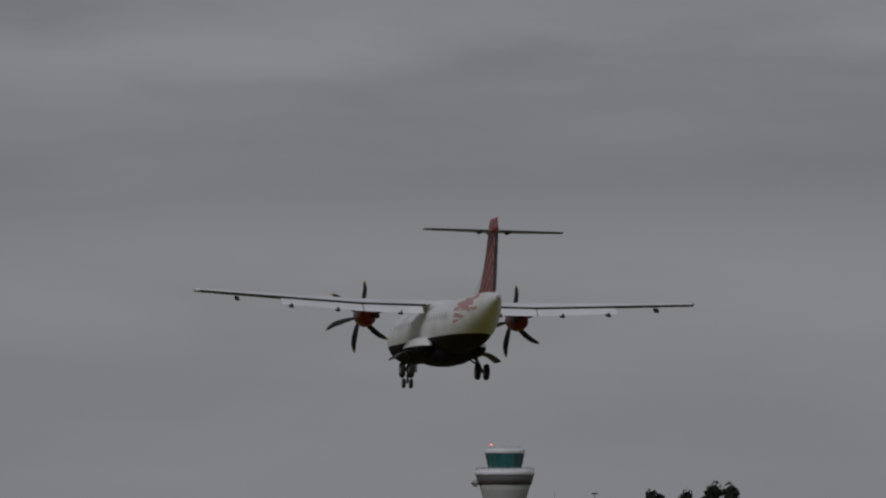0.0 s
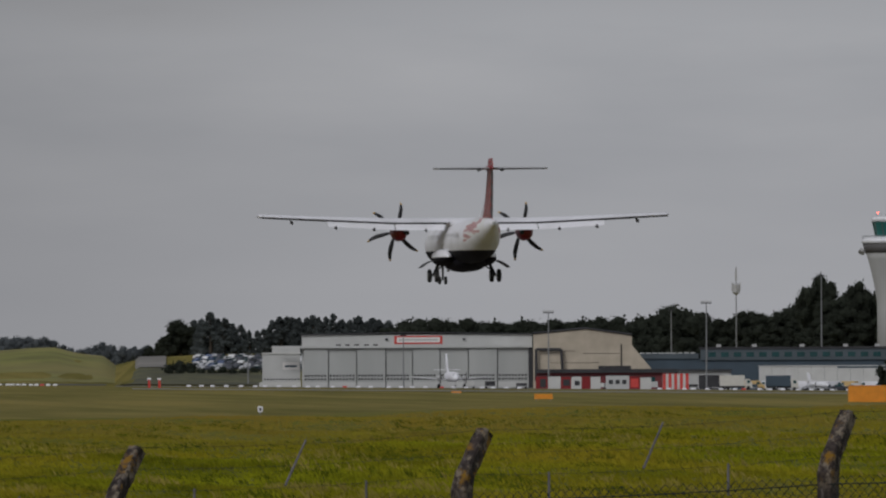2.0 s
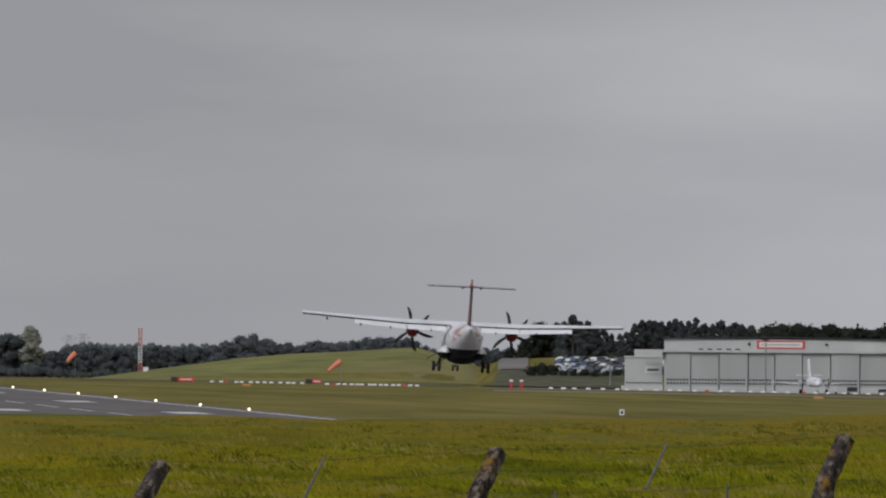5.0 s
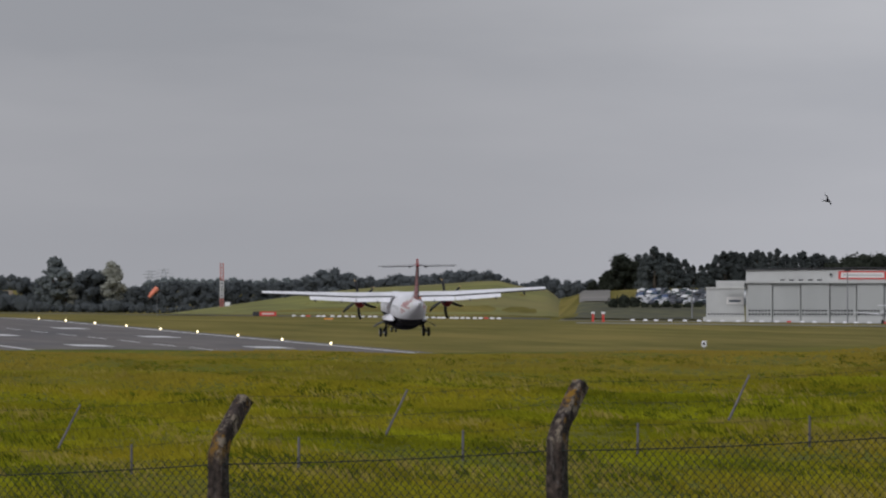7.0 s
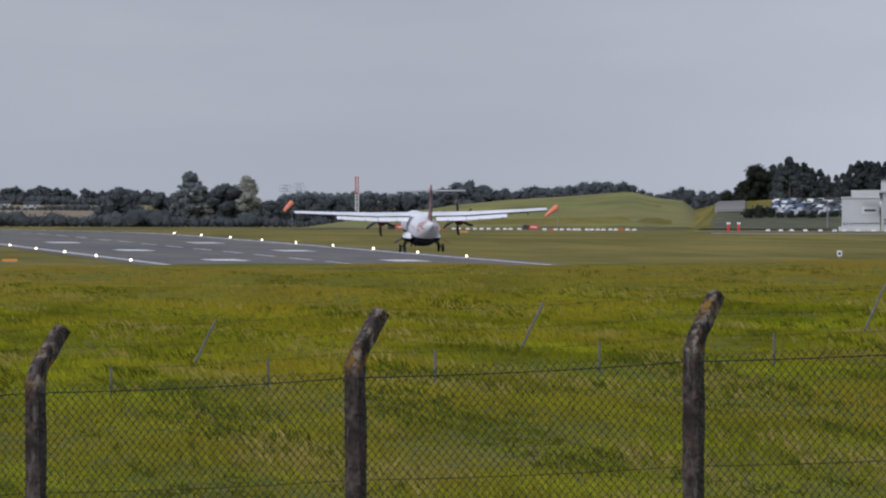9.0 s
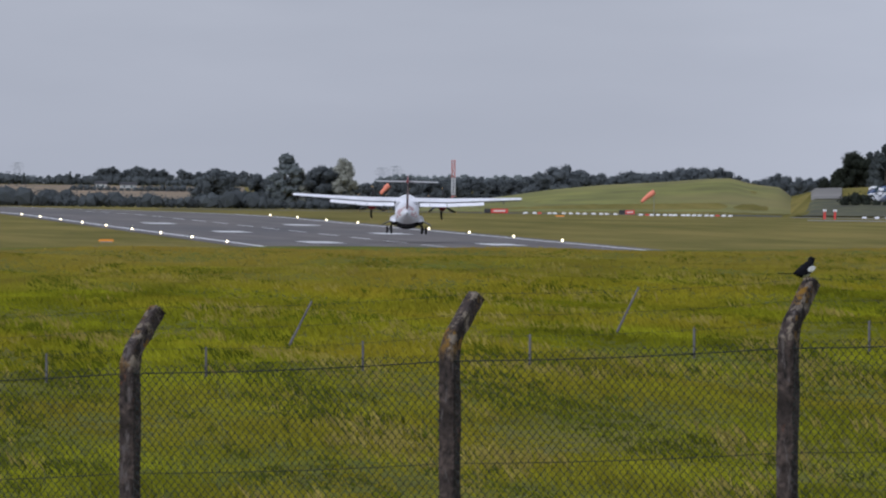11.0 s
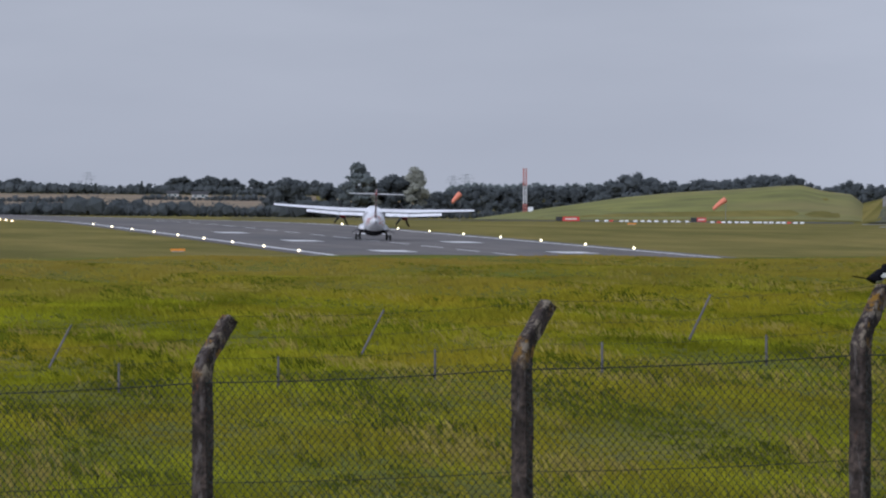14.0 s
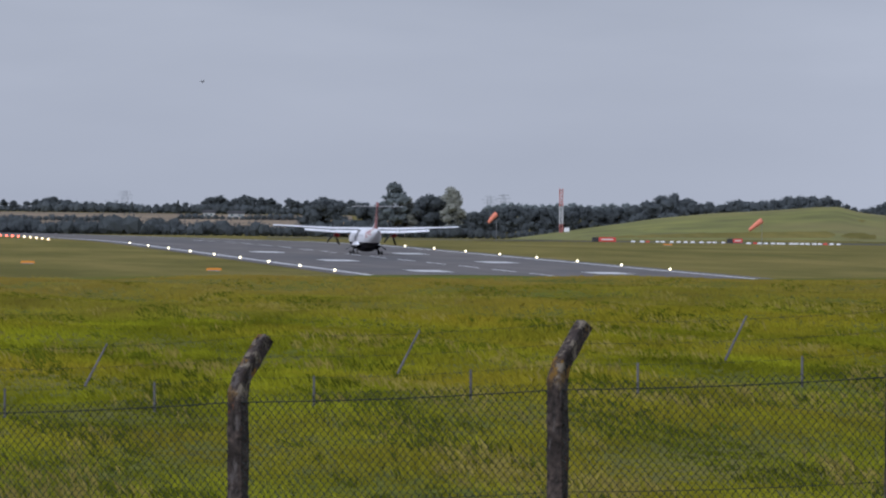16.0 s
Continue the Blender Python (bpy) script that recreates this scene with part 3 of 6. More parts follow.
        rs = [ring(x, y, z, a, b, 16) for y, z, a, b in ((1.4, 3.72, 0.45, 0.24), (0.2, 3.74, 0.47, 0.2), (-0.6, 3.8, 0.44, 0.14), (-1.0, 3.84, 0.3, 0.08), (-1.15, 3.86, 0.1, 0.04))]
        part("nacelle_fairing", loft(bmesh.new(), rs), WHITE, root, "pale fairing behind the nacelle", True)
        part("exhaust", rod((x - s * 0.3, 0.3, 3.3), (x - s * 0.36, -0.45, 3.24), 0.15, 0.14, 10), BLADEBLACK, nac)
    for s in (-1, 1):
        pr = new("propeller")
        pr.parent = root
        pr.location = (s * 4.15, 2.9, 3.38)
        tagged(pr, "six-bladed black propeller with pale tips")
        part("spinner", loft(bmesh.new(), [ring(0, y, 0, k, k, 16) for y, k in ((-0.25, 0.34), (0.1, 0.33), (0.4, 0.22), (0.58, 0.04))]), RED, pr, "", True)
        for i in range(6):
            for name, secs2, mt in (("blade", ((0.25, 0.1, 0, 60), (0.6, 0.15, 0.02, 46), (1.1, 0.165, 0.03, 34), (1.5, 0.14, 0.0, 27), (1.82, 0.095, -0.09, 23)), BLADEBLACK),
                                    ("blade_tip", ((1.82, 0.095, -0.09, 23), (1.9, 0.07, -0.12, 22), (1.96, 0.04, -0.15, 20)), YELLOW)):
                rs = []
                for rr, wd, off, tw in secs2:
                    c, q = math.cos(radians(90 - tw)), math.sin(radians(90 - tw))
                    rs.append([(off + u * wd * q + v * c * 0.02, u * wd * c - v * q * 0.02, rr) for u, v in ((-1, 0), (-0.4, 1), (0.6, 0.8), (1, 0), (0.6, -0.6), (-0.4, -0.8))])
                part(name, loft(bmesh.new(), rs), mt, pr, "", True).rotation_euler = (0, radians(60 * i), 0)
        props.append(pr)
    # tail
    fin = [(3.7, -8.6, 5.2, 0.16), (4.4, -9.9, 4.0, 0.2), (5.8, -11.0, 3.15, 0.18), (7.1, -11.75, 2.55, 0.16), (7.55, -11.95, 2.3, 0.13), (7.77, -12.3, 1.85, 0.06)]
    rs = [[(p[2] - z, p[1], z) for p in aerofoil(0, y, z, ch, 0.5 * t / ch + 0.045)] for z, y, ch, t in fin]
    tail = part("fin", loft(bmesh.new(), rs, mat=lambda i, j: 0), TARTAN, root, "tartan-painted tail fin", True)
    part("dorsal_fin", loft(bmesh.new(), [[(-0.1, y, 3.6), (0, y, z), (0.1, y, 3.6)] for y, z in ((-5.5, 3.95), (-8.0, 4.25), (-10, 4.9))]), WHITE, root)
    bm = bmesh.new()
    for s in (-1, 1):
        loft(bm, [[(s * 0.02, y0, z0), (s * 0.075, y0 + 0.4, z0), (s * 0.075, y1 + 0.4, z1), (s * 0.02, y1, z1)] for y0, z0, y1, z1 in ((-13.92, 3.95, -14.28, 7.0), (-13.9, 3.95, -14.26, 7.0))], close=True)
    part("rudder_edge", bm, BLADEBLACK, tail, "black trailing edge of the rudder")
    bm = loft(bmesh.new(), [aerofoil(x, -11.9 - abs(x) * 0.16, 7.12, 1.75 - abs(x) * 0.16, 0.11) for x in (-3.65, -3.5, -1.5, 0, 1.5, 3.5, 3.65)])
    tp = part("tailplane", bm, GREYPAINT, root, "pale grey tailplane on top of the fin", True)
    for s in (-1, 1):
        part("elevator_gap", blk(min(s * 0.5, s * 3.4), max(s * 0.5, s * 3.4), -13.70, -13.62, 7.05, 7.11), BLADEBLACK, tp)
        part("hinge_fairing", loft(bmesh.new(), [ring(s * 0.75, y, 7.05, k, k * 1.4, 8) for y, k in ((-12.2, 0.02), (-12.8, 0.09), (-13.6, 0.08), (-14.0, 0.02))]), BLADEBLACK, tp)
    part("tail_bullet", loft(bmesh.new(), [ring(0, y, 7.14, k, k * 1.1, 10) for y, k in ((-11.3, 0.03), (-11.8, 0.17), (-13.2, 0.17), (-14.2, 0.06))]), RED, tail, "", True)
    # landing gear
    def wheel(x, y, r, w, par):
        rs = [ring(x + d, y, r, k * r, k * r, 18, "x") for d, k in ((-w, 0.55), (-w * 0.95, 0.85), (-w * 0.55, 1), (w * 0.55, 1), (w * 0.95, 0.85), (w, 0.55))]
        t = part("tyre", loft(bmesh.new(), rs), BLACK, par, "", True)
        part("wheel_hub", loft(bmesh.new(), [ring(x + d, y, r, 0.5 * r, 0.5 * r, 12, "x") for d in (-w - 0.01, w + 0.01)]), GREYPAINT, t)
    for s in (-1, 1):
        g = new("main_gear")
        g.parent = root
        tagged(g, "twin-wheel main landing gear, extended")
        part("gear_leg", rod((s * 1.55, 0.15, 1.5), (s * 2.05, 0, 0.45), 0.11, 0.08, 10), BLADEBLACK, g)
        part("gear_brace", rod((s * 1.2, 0.1, 1.2), (s * 1.9, 0, 0.75), 0.05, 0.05, 8), BLADEBLACK, g)
        part("axle", rod((s * 2.05 - 0.35, 0, 0.43), (s * 2.05 + 0.35, 0, 0.43), 0.06, 0.06, 8), GREYPAINT, g)
        wheel(s * 2.05 - 0.24, 0, 0.43, 0.13, g)
        wheel(s * 2.05 + 0.24, 0, 0.43, 0.13, g)
        bm = bmesh.new()
        q = [(1.8 + 1.1 * u, 1.42 + 0.1 * u - 0.55 * u * u) for u in np.linspace(0, 1, 7)]
        loft(bm, [[(s * x, -0.9, z - 0.02), (s * x, -0.9, z + 0.03), (s * x, 0.9, z + 0.03), (s * x, 0.9, z - 0.02)] for x, z in q])
        part("gear_door", bm, BLADEBLACK, g, "open curved gear door")
    g = new("nose_gear")
    g.parent = root
    part("gear_leg", rod((0, 10.6, 1.5), (0, 10.77, 0.28), 0.08, 0.06, 10), BLADEBLACK, g)
    for d in (-0.2, 0.2):
        wheel(d, 10.77, 0.27, 0.09, g)
    for d in (-0.35, 0.35):
        part("nose_gear_door", blk(d - 0.02, d + 0.02, 9.9, 11.2, 0.85, 1.4), WHITE, g)
    return root


props = []
plane = airliner()

# ---- trees ----
BARK = material("bark", (0.075, 0.06, 0.045), 0.95, vary=0.4, scale=3)
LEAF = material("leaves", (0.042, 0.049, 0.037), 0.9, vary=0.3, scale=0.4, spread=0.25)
# next three leaf colours are paled and blued to paint in distance haze
LEAFDARK = material("hazed_needles", (0.098, 0.112, 0.112), 0.9, vary=0.25, scale=0.5, spread=0.22)
LEAFFARHAZE = material("hazed_leaves", (0.125, 0.140, 0.148), 0.9, vary=0.22, scale=0.25, spread=0.22)
LEAFHAZE = material("hazed_far_leaves", (0.24, 0.27, 0.275), 0.8, vary=0.2, scale=0.4, spread=0.2)
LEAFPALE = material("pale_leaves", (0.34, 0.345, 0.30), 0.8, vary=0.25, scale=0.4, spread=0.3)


def let_light_through(m, share):
    """Leaves pass part of the light on to their shaded side."""
    n, l = m.node_tree.nodes, m.node_tree.links
    b, out = n["Principled BSDF"], n["Material Output"]
    b.inputs["Specular IOR Level"].default_value = 0.08
    thin, mix = n.new("ShaderNodeBsdfTranslucent"), n.new("ShaderNodeMixShader")
    l.new(b.inputs["Base Color"].links[0].from_socket, thin.inputs["Color"])
    mix.inputs[0].default_value = share
    l.new(b.outputs[0], mix.inputs[1])
    l.new(thin.outputs[0], mix.inputs[2])
    l.new(mix.outputs[0], out.inputs["Surface"])


for leafy in (LEAF, LEAFDARK, LEAFFARHAZE, LEAFHAZE, LEAFPALE):
    let_light_through(leafy, 0.4)


def leaf_mesh(name, clumps, mat, seed, leaves=75, size=0.27):
    """Leaf sprays on the surface of many clumps, over small inner clumps."""
    rnd = np.random.RandomState(seed)
    verts, faces = [], []
    for cx, cy, cz, r in clumps:
        for _ in range(leaves):
            d = rnd.normal(size=3)
            d /= np.linalg.norm(d)
            c = np.array([cx, cy, cz]) + d * r * rnd.uniform(0.7, 1.18) * np.array([1, 1, 0.85])
            a = rnd.normal(size=3)
            b = np.cross(a, d + rnd.normal(size=3) * 0.5)
            a, b = a / np.linalg.norm(a), b / (np.linalg.norm(b) + 1e-6)
            s = size * rnd.uniform(0.5, 1.2)
            i = len(verts)
            verts += [tuple(c + a * s), tuple(c + b * s * 0.6), tuple(c - a * s * 0.8), tuple(c - b * s * 0.55)]
            faces.append((i, i + 1, i + 2, i + 3))
    bm = bmesh.new()
    for cx, cy, cz, r in clumps:
        bmesh.ops.create_icosphere(bm, subdivisions=1, radius=r * 0.88, matrix=Matrix.Translation((cx, cy, cz)) @ Euler((cx, cy, cz)).to_matrix().to_4x4() @ Matrix.Diagonal((1, 0.9, 0.85, 1)))
    bm.verts.ensure_lookup_table()
    off = len(verts)
    for v in bm.verts:
        k = rnd.uniform(-0.18, 0.18, 3)
        verts.append((v.co.x + k[0], v.co.y + k[1], v.co.z + k[2]))
    faces += [tuple(off + v.index for v in f.verts) for f in bm.faces]
    bm.free()
    me = bpy.data.meshes.new(name)
    me.from_pydata(verts, [], faces)
    me.materials.append(mat)
    return me


def tree(kind, seed, label, group):
    """Every pattern tree is ten metres high; copies are scaled."""
    rnd = random.Random(seed)
    root = thing("tree", pose(0, 0, -200), label, "tree", group)
    clumps = []
    if kind in ("broad", "hazy", "far"):
        for _ in range(46):
            a, u = rnd.uniform(0, 6.28), rnd.uniform(0, 1)
            h = 1.2 + 7.3 * u
            w = 3.9 * math.sin(math.pi * min(1, 0.3 + 0.64 * u)) ** 0.6
            q = math.sqrt(rnd.random())
            clumps.append((w * q * math.cos(a), w * q * math.sin(a), h, rnd.uniform(0.75, 1.3)))
        clumps.append((rnd.uniform(-0.8, 0.8), 0, 8.7, 1.1))
        clumps += [(rnd.uniform(-1, 1), rnd.uniform(-1, 1), z, 2.0) for z in (3.5, 5.2, 6.6)]
    elif kind in ("tall", "pale", "grey"):
        for i in range(34):
            u = i / 33
            a, w = rnd.uniform(0, 6.28), 1.7 * math.sin(math.pi * (0.12 + 0.8 * u)) ** 0.8
            q = math.sqrt(rnd.random())
            clumps.append((w * q * math.cos(a), w * q * math.sin(a), 2.0 + 7.2 * u, rnd.uniform(0.5, 0.85)))
    else:
        for i in range(40):
            u = i / 39
            a, w = rnd.uniform(0, 6.28), 2.0 * (1 - u) ** 0.75 + 0.15
            clumps.append((w * 0.8 * math.cos(a), w * 0.8 * math.sin(a), 0.9 + 8.4 * u, 0.35 + 0.75 * (1 - u) * rnd.uniform(0.8, 1.2)))
    bm = rod((0, 0, -1.0), (0.1, 0, 3.2), 0.3, 0.2, 8)
    for _ in range(6):
        c = rnd.choice(clumps)
        tube(bm, (0.05, 0, rnd.uniform(1.6, 3.2)), c[:3], 0.11, 0.03, 5)
    tube(bm, (0.1, 0, 3.2), (0, 0, 8.0), 0.2, 0.05, 6)
    part("trunk", bm, BARK, root)
    crown = new("crown", leaf_mesh("crown", clumps, {"broad": LEAF, "tall": LEAF, "conifer": LEAFDARK, "pale": LEAFPALE, "hazy": LEAFHAZE, "far": LEAFFARHAZE, "grey": LEAFHAZE}[kind], seed))
    crown.parent = root
    return root


# pylon steel lightened towards the sky colour, as haze would do
HAZESTEEL = material("hazed_pylon_steel", (0.36, 0.38, 0.41), 0.7, vary=0.05, scale=1)
PATTERN = {"broad": [tree("broad", s, "dark green broadleaved tree in a distant belt", "distant trees") for s in (1, 2, 3, 4)],
           "tall": [tree("tall", s, "tall slender dark green tree in a distant belt", "distant trees") for s in (5, 6)],
           "conifer": [tree("conifer", s, "conifer in a distant wood, haze painted into its colour", "distant trees") for s in (7, 8, 9)]}
# far, grey and hazy trees carry the painted haze in their leaves
PATTERN["far"] = [tree("far", s, "broadleaved tree in the far belt, haze painted into its colour", "distant trees") for s in (31, 32, 33, 34)]
PATTERN["grey"] = [tree("grey", 14, "tall slender poplar above the belt, haze painted into its colour", "distant trees")]
PATTERN["hazy"] = [tree("hazy", s, "tree on the far skyline, haze painted into its pale colour", "distant trees") for s in (21, 22)]
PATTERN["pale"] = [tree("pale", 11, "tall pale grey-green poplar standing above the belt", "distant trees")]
tree_rnd = random.Random(12)


def plant(kind, bearing, distance, height, wide=1.0):
    src = tree_rnd.choice(PATTERN[kind])
    height = height / 0.86
    m = spot(bearing, distance, -0.14 * height) @ pose(0, 0, 0, 0, 0, tree_rnd.uniform(0, 360)) @ Matrix.Diagonal((height / 10 * wide, height / 10 * wide, height / 10, 1))
    copy_thing(src, m)


def top_at(profile, b):
    return float(np.interp(b, [p[0] for p in profile], [p[1] for p in profile]))


def height_for(bearing, distance, top):
    m = spot(bearing, distance)
    return max(2.5, EYE + distance * math.tan(radians(top)) - m.translation.z)


def belts():
    # skyline of the far belt: bearing, elevation of the tree tops
    far = [(1, 0.13), (2.04, 0.154), (2.14, 0.114), (2.33, 0.161), (2.42, 0.138), (2.58, 0.134), (2.67, 0.098), (2.86, 0.088), (2.93, 0.118), (3.03, 0.114), (3.18, 0.121),
           (3.3, 0.174), (3.38, 0.138), (3.47, 0.184), (3.56, 0.148), (3.63, 0.151), (3.68, 0.121), (3.74, 0.148), (3.82, 0.131), (3.96, 0.164), (4.05, 0.131), (4.12, 0.138),
           (4.21, 0.114), (4.47, 0.138), (4.55, 0.181), (4.63, 0.164), (4.73, 0.081), (4.81, 0.081), (4.96, 0.091), (5.06, 0.124), (5.21, 0.101), (5.45, 0.111), (5.49, 0.114),
           (5.64, 0.101), (5.77, 0.121), (5.89, 0.148), (5.98, 0.187), (6.05, 0.154), (6.12, 0.148), (6.2, 0.131), (6.29, 0.124), (6.37, 0.157), (6.44, 0.138), (6.5, 0.157),
           (6.58, 0.164), (6.68, 0.181), (6.83, 0.174), (6.93, 0.167), (7.03, 0.111), (7.12, 0.088), (7.18, 0.148), (7.3, 0.13), (7.6, 0.11)]
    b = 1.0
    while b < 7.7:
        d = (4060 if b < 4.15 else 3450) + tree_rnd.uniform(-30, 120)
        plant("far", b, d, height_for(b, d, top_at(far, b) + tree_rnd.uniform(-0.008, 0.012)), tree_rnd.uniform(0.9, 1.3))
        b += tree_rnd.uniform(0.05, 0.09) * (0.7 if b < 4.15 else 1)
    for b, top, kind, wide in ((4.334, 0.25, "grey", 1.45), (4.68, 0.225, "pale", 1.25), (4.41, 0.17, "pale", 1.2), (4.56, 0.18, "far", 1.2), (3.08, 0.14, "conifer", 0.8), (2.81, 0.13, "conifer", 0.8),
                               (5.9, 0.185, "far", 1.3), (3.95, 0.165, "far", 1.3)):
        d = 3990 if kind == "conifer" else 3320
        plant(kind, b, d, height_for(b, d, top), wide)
    # second belt behind, its mist painted into the pale leaf colour
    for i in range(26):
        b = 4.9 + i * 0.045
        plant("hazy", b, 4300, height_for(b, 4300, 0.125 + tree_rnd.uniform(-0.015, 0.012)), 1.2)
    # wood behind the car park and the hangars
    wood = [(7.45, 0.12), (7.62, 0.17), (7.7, 0.29), (7.85, 0.31), (8.0, 0.27), (8.12, 0.22), (8.3, 0.30), (8.5, 0.29), (8.7, 0.3), (8.9, 0.27), (9.0, 0.26), (9.15, 0.315), (9.25, 0.28),
            (9.4, 0.285), (9.6, 0.26), (9.8, 0.285), (10.0, 0.26), (10.15, 0.29), (10.4, 0.28), (10.6, 0.35), (10.75, 0.32), (10.85, 0.28), (11.0, 0.33), (11.2, 0.30), (11.32, 0.36), (11.6, 0.42),
            (11.75, 0.45), (12.0, 0.45), (12.2, 0.46), (12.4, 0.44), (12.6, 0.5), (12.9, 0.5), (13.2, 0.5), (13.5, 0.46), (13.9, 0.42), (14.4, 0.42)]
    b = 7.5
    while b < 14.5:
        d = 2760 + tree_rnd.uniform(-50, 60)
        kind = "broad" if b < 7.7 else "conifer" if b < 8.95 else "broad"
        plant(kind, b, d, height_for(b, d, top_at(wood, b) + tree_rnd.uniform(-0.035, 0.015)), tree_rnd.uniform(0.9, 1.35) if kind == "broad" else tree_rnd.uniform(0.95, 1.35))
        b += tree_rnd.uniform(0.05, 0.09) * (0.6 if kind == "conifer" else 1)
    b = 8.7
    while b < 14.5:
        d = 2690 + tree_rnd.uniform(-20, 20)
        plant("broad", b, d, height_for(b, d, (top_at(wood, b) - 0.12) * 0.9 + tree_rnd.uniform(-0.04, 0.02)), tree_rnd.uniform(0.9, 1.3))
        b += tree_rnd.uniform(0.08, 0.13)
    for b, top, wide in ((11.43, 0.545, 0.75), (11.66, 0.5, 0.7), (12.12, 0.545, 0.62), (12.52, 0.565, 0.6), (12.74, 0.62, 0.62), (12.90, 0.615, 0.55), (13.07, 0.655, 0.62), (13.17, 0.65, 0.6), (13.3, 0.55, 0.9), (13.5, 0.49, 0.8), (13.66, 0.48, 0.7)):
        plant("tall" if wide < 0.7 else "broad", b, 2740, height_for(b, 2740, top), wide * (1.35 if wide < 0.7 else 0.9))
    plant("broad", 11.88, 2330, height_for(11.88, 2330, 0.13), 0.8)


def hedge(name, b0, b1, distance, height, seed, label):
    rnd = random.Random(seed)
    root = spot((b0 + b1) / 2, distance)
    n = int((b1 - b0) * distance * 0.01745 / 2.6)
    clumps = []
    for i in range(n):
        b = b0 + (b1 - b0) * i / n
        p = spot(b, distance + rnd.uniform(-4, 4)).translation - root.translation
        h = height * (0.6 + 0.5 * noise.noise((b * 3.1, seed, 0)) + rnd.uniform(0, 0.4))
        clumps.append((p.x, p.y, p.z + h * 0.4, max(1.0, h * 0.62)))
    # hedges beyond 3 km take the leaf colour with haze mixed in
    ob = new(name, leaf_mesh(name, clumps, LEAFFARHAZE if distance > 3000 else LEAF, seed, 90, 0.45))
    ob.location = root.translation
    tagged(ob, label, "hedge", kind="stuff")


belts()
for src in sum(PATTERN.values(), []):
    for ob in (*src.children, src):
        bpy.data.objects.remove(ob)
hedge("hedge", 1.0, 4.3, 3150, 5.9, 31, "dark green overgrown hedge beyond the runway")
hedge("hedge", 1.0, 3.2, 3230, 6.0, 32, "dark green overgrown hedge beyond the runway")
hedge("hedge", 1.0, 4.4, 4020, 5.0, 36, "dark undergrowth below the far tree belt")
hedge("hedge", 1.9, 2.75, 3700, 3.2, 40, "low dark hedge across the far field")
hedge("hedge", 3.1, 4.1, 3800, 3.0, 41, "low dark hedge across the far field")
hedge("hedge", 4.2, 5.4, 3250, 4.2, 33, "dark green overgrown hedge beyond the runway")
hedge("hedge", 7.62, 7.8, 2560, 4.4, 34, "dark green scrub beside the car park")
hedge("scrub", 7.62, 8.24, 2555, 2.2, 37, "low dark scrub on the bank below the car park")

# ---- far fields, roads and apron ----
OLDASPHALT = material("old_asphalt", (0.075, 0.075, 0.072), 0.9, vary=0.2, scale=0.05)
SCRUB = material("bank_scrub", (0.085, 0.085, 0.035), 0.95, vary=0.45, scale=0.2, second=(0.05, 0.05, 0.03), patch=0.3)
GRAVEL = material("pale_gravel", (0.20, 0.188, 0.17), 0.95, vary=0.25, scale=0.1)
FIELD = material("stubble_field", (0.25, 0.185, 0.115), 0.95, vary=0.3, scale=0.04)
HILLGRASS = material("hill_grass", (0.175, 0.175, 0.034), 0.95, vary=0.35, scale=0.06, second=(0.215, 0.18, 0.055))


def polar(name, b0, b1, r0, r1, lift, mat, label, category, nb=24, nr=6):
    bm = bmesh.new()
    rows = []
    for r in np.linspace(r0, r1, nr):
        row = []
        for b in np.linspace(b0, b1, nb):
            x, y = r * math.sin(radians(b)), r * math.cos(radians(b))
            row.append(bm.verts.new((x, y, float(land(x, y)) + lift)))
        rows.append(row)
    for p, q in zip(rows, rows[1:]):
        for i in range(nb - 1):
            bm.faces.new((p[i], p[i + 1], q[i + 1], q[i]))
    ob = tagged(part(name, bm, mat), label, category, kind="structure")
    for p in ob.data.polygons:
        p.use_smooth = True
    return ob


polar("stubble_field", 1.0, 4.1, 3560, 3980, 0.3, FIELD, "pale harvested field on the far slope", "field", 24, 12)
polar("hillside", 4.95, 7.45, 2745, 2960, 0.12, HILLGRASS, "smooth grassy mound beyond the taxiway", "hill", 70, 24)
polar("taxiway", 3.6, 7.25, 2500, 2700, 0.08, OLDASPHALT, "dark asphalt taxiway crossing the grass", "taxiway", 40, 3)
polar("apron", 7.3, 14.5, 2290, 2470, 0.06, TARMAC, "pale concrete apron before the hangars", "apron", 50, 6)
polar("taxiway", 7.4, 14.5, 1820, 1930, 0.06, TARMAC, "pale concrete taxiway across the grass", "taxiway", 50, 3)
polar("bank", 7.33, 8.27, 2482, 2584, 0.4, SCRUB, "dark rough grass bank below the car park", "bank", 60, 12)
polar("access_road", 7.42, 7.60, 2590, 2690, 0.3, GRAVEL, "pale gravel road climbing beside the mound", "road", 8, 10)

# ---- airport buildings ----
CLAD = material("pale_grey_cladding", (0.50, 0.505, 0.495), 0.7, vary=0.1, scale=0.15, second=(0.42, 0.425, 0.42))
CLADDARK = material("hangar_door_metal", (0.40, 0.41, 0.40), 0.7, vary=0.1, scale=0.12, stretch=(1, 1, 0.2))
TAN = material("weathered_tan_render", (0.48, 0.42, 0.335), 0.9, vary=0.14, scale=0.3, second=(0.38, 0.325, 0.255))
SLATE = material("dark_roof", (0.04, 0.04, 0.044), 0.8, vary=0.2, scale=0.3)
BLUECLAD = material("blue_cladding", (0.07, 0.09, 0.105), 0.6, vary=0.12, scale=0.2)
BLUEDARK = material("dark_blue_cladding", (0.045, 0.07, 0.095), 0.6, vary=0.12, scale=0.2)
MAROON = material("dark_red_cladding", (0.16, 0.025, 0.03), 0.6, vary=0.15, scale=0.3)
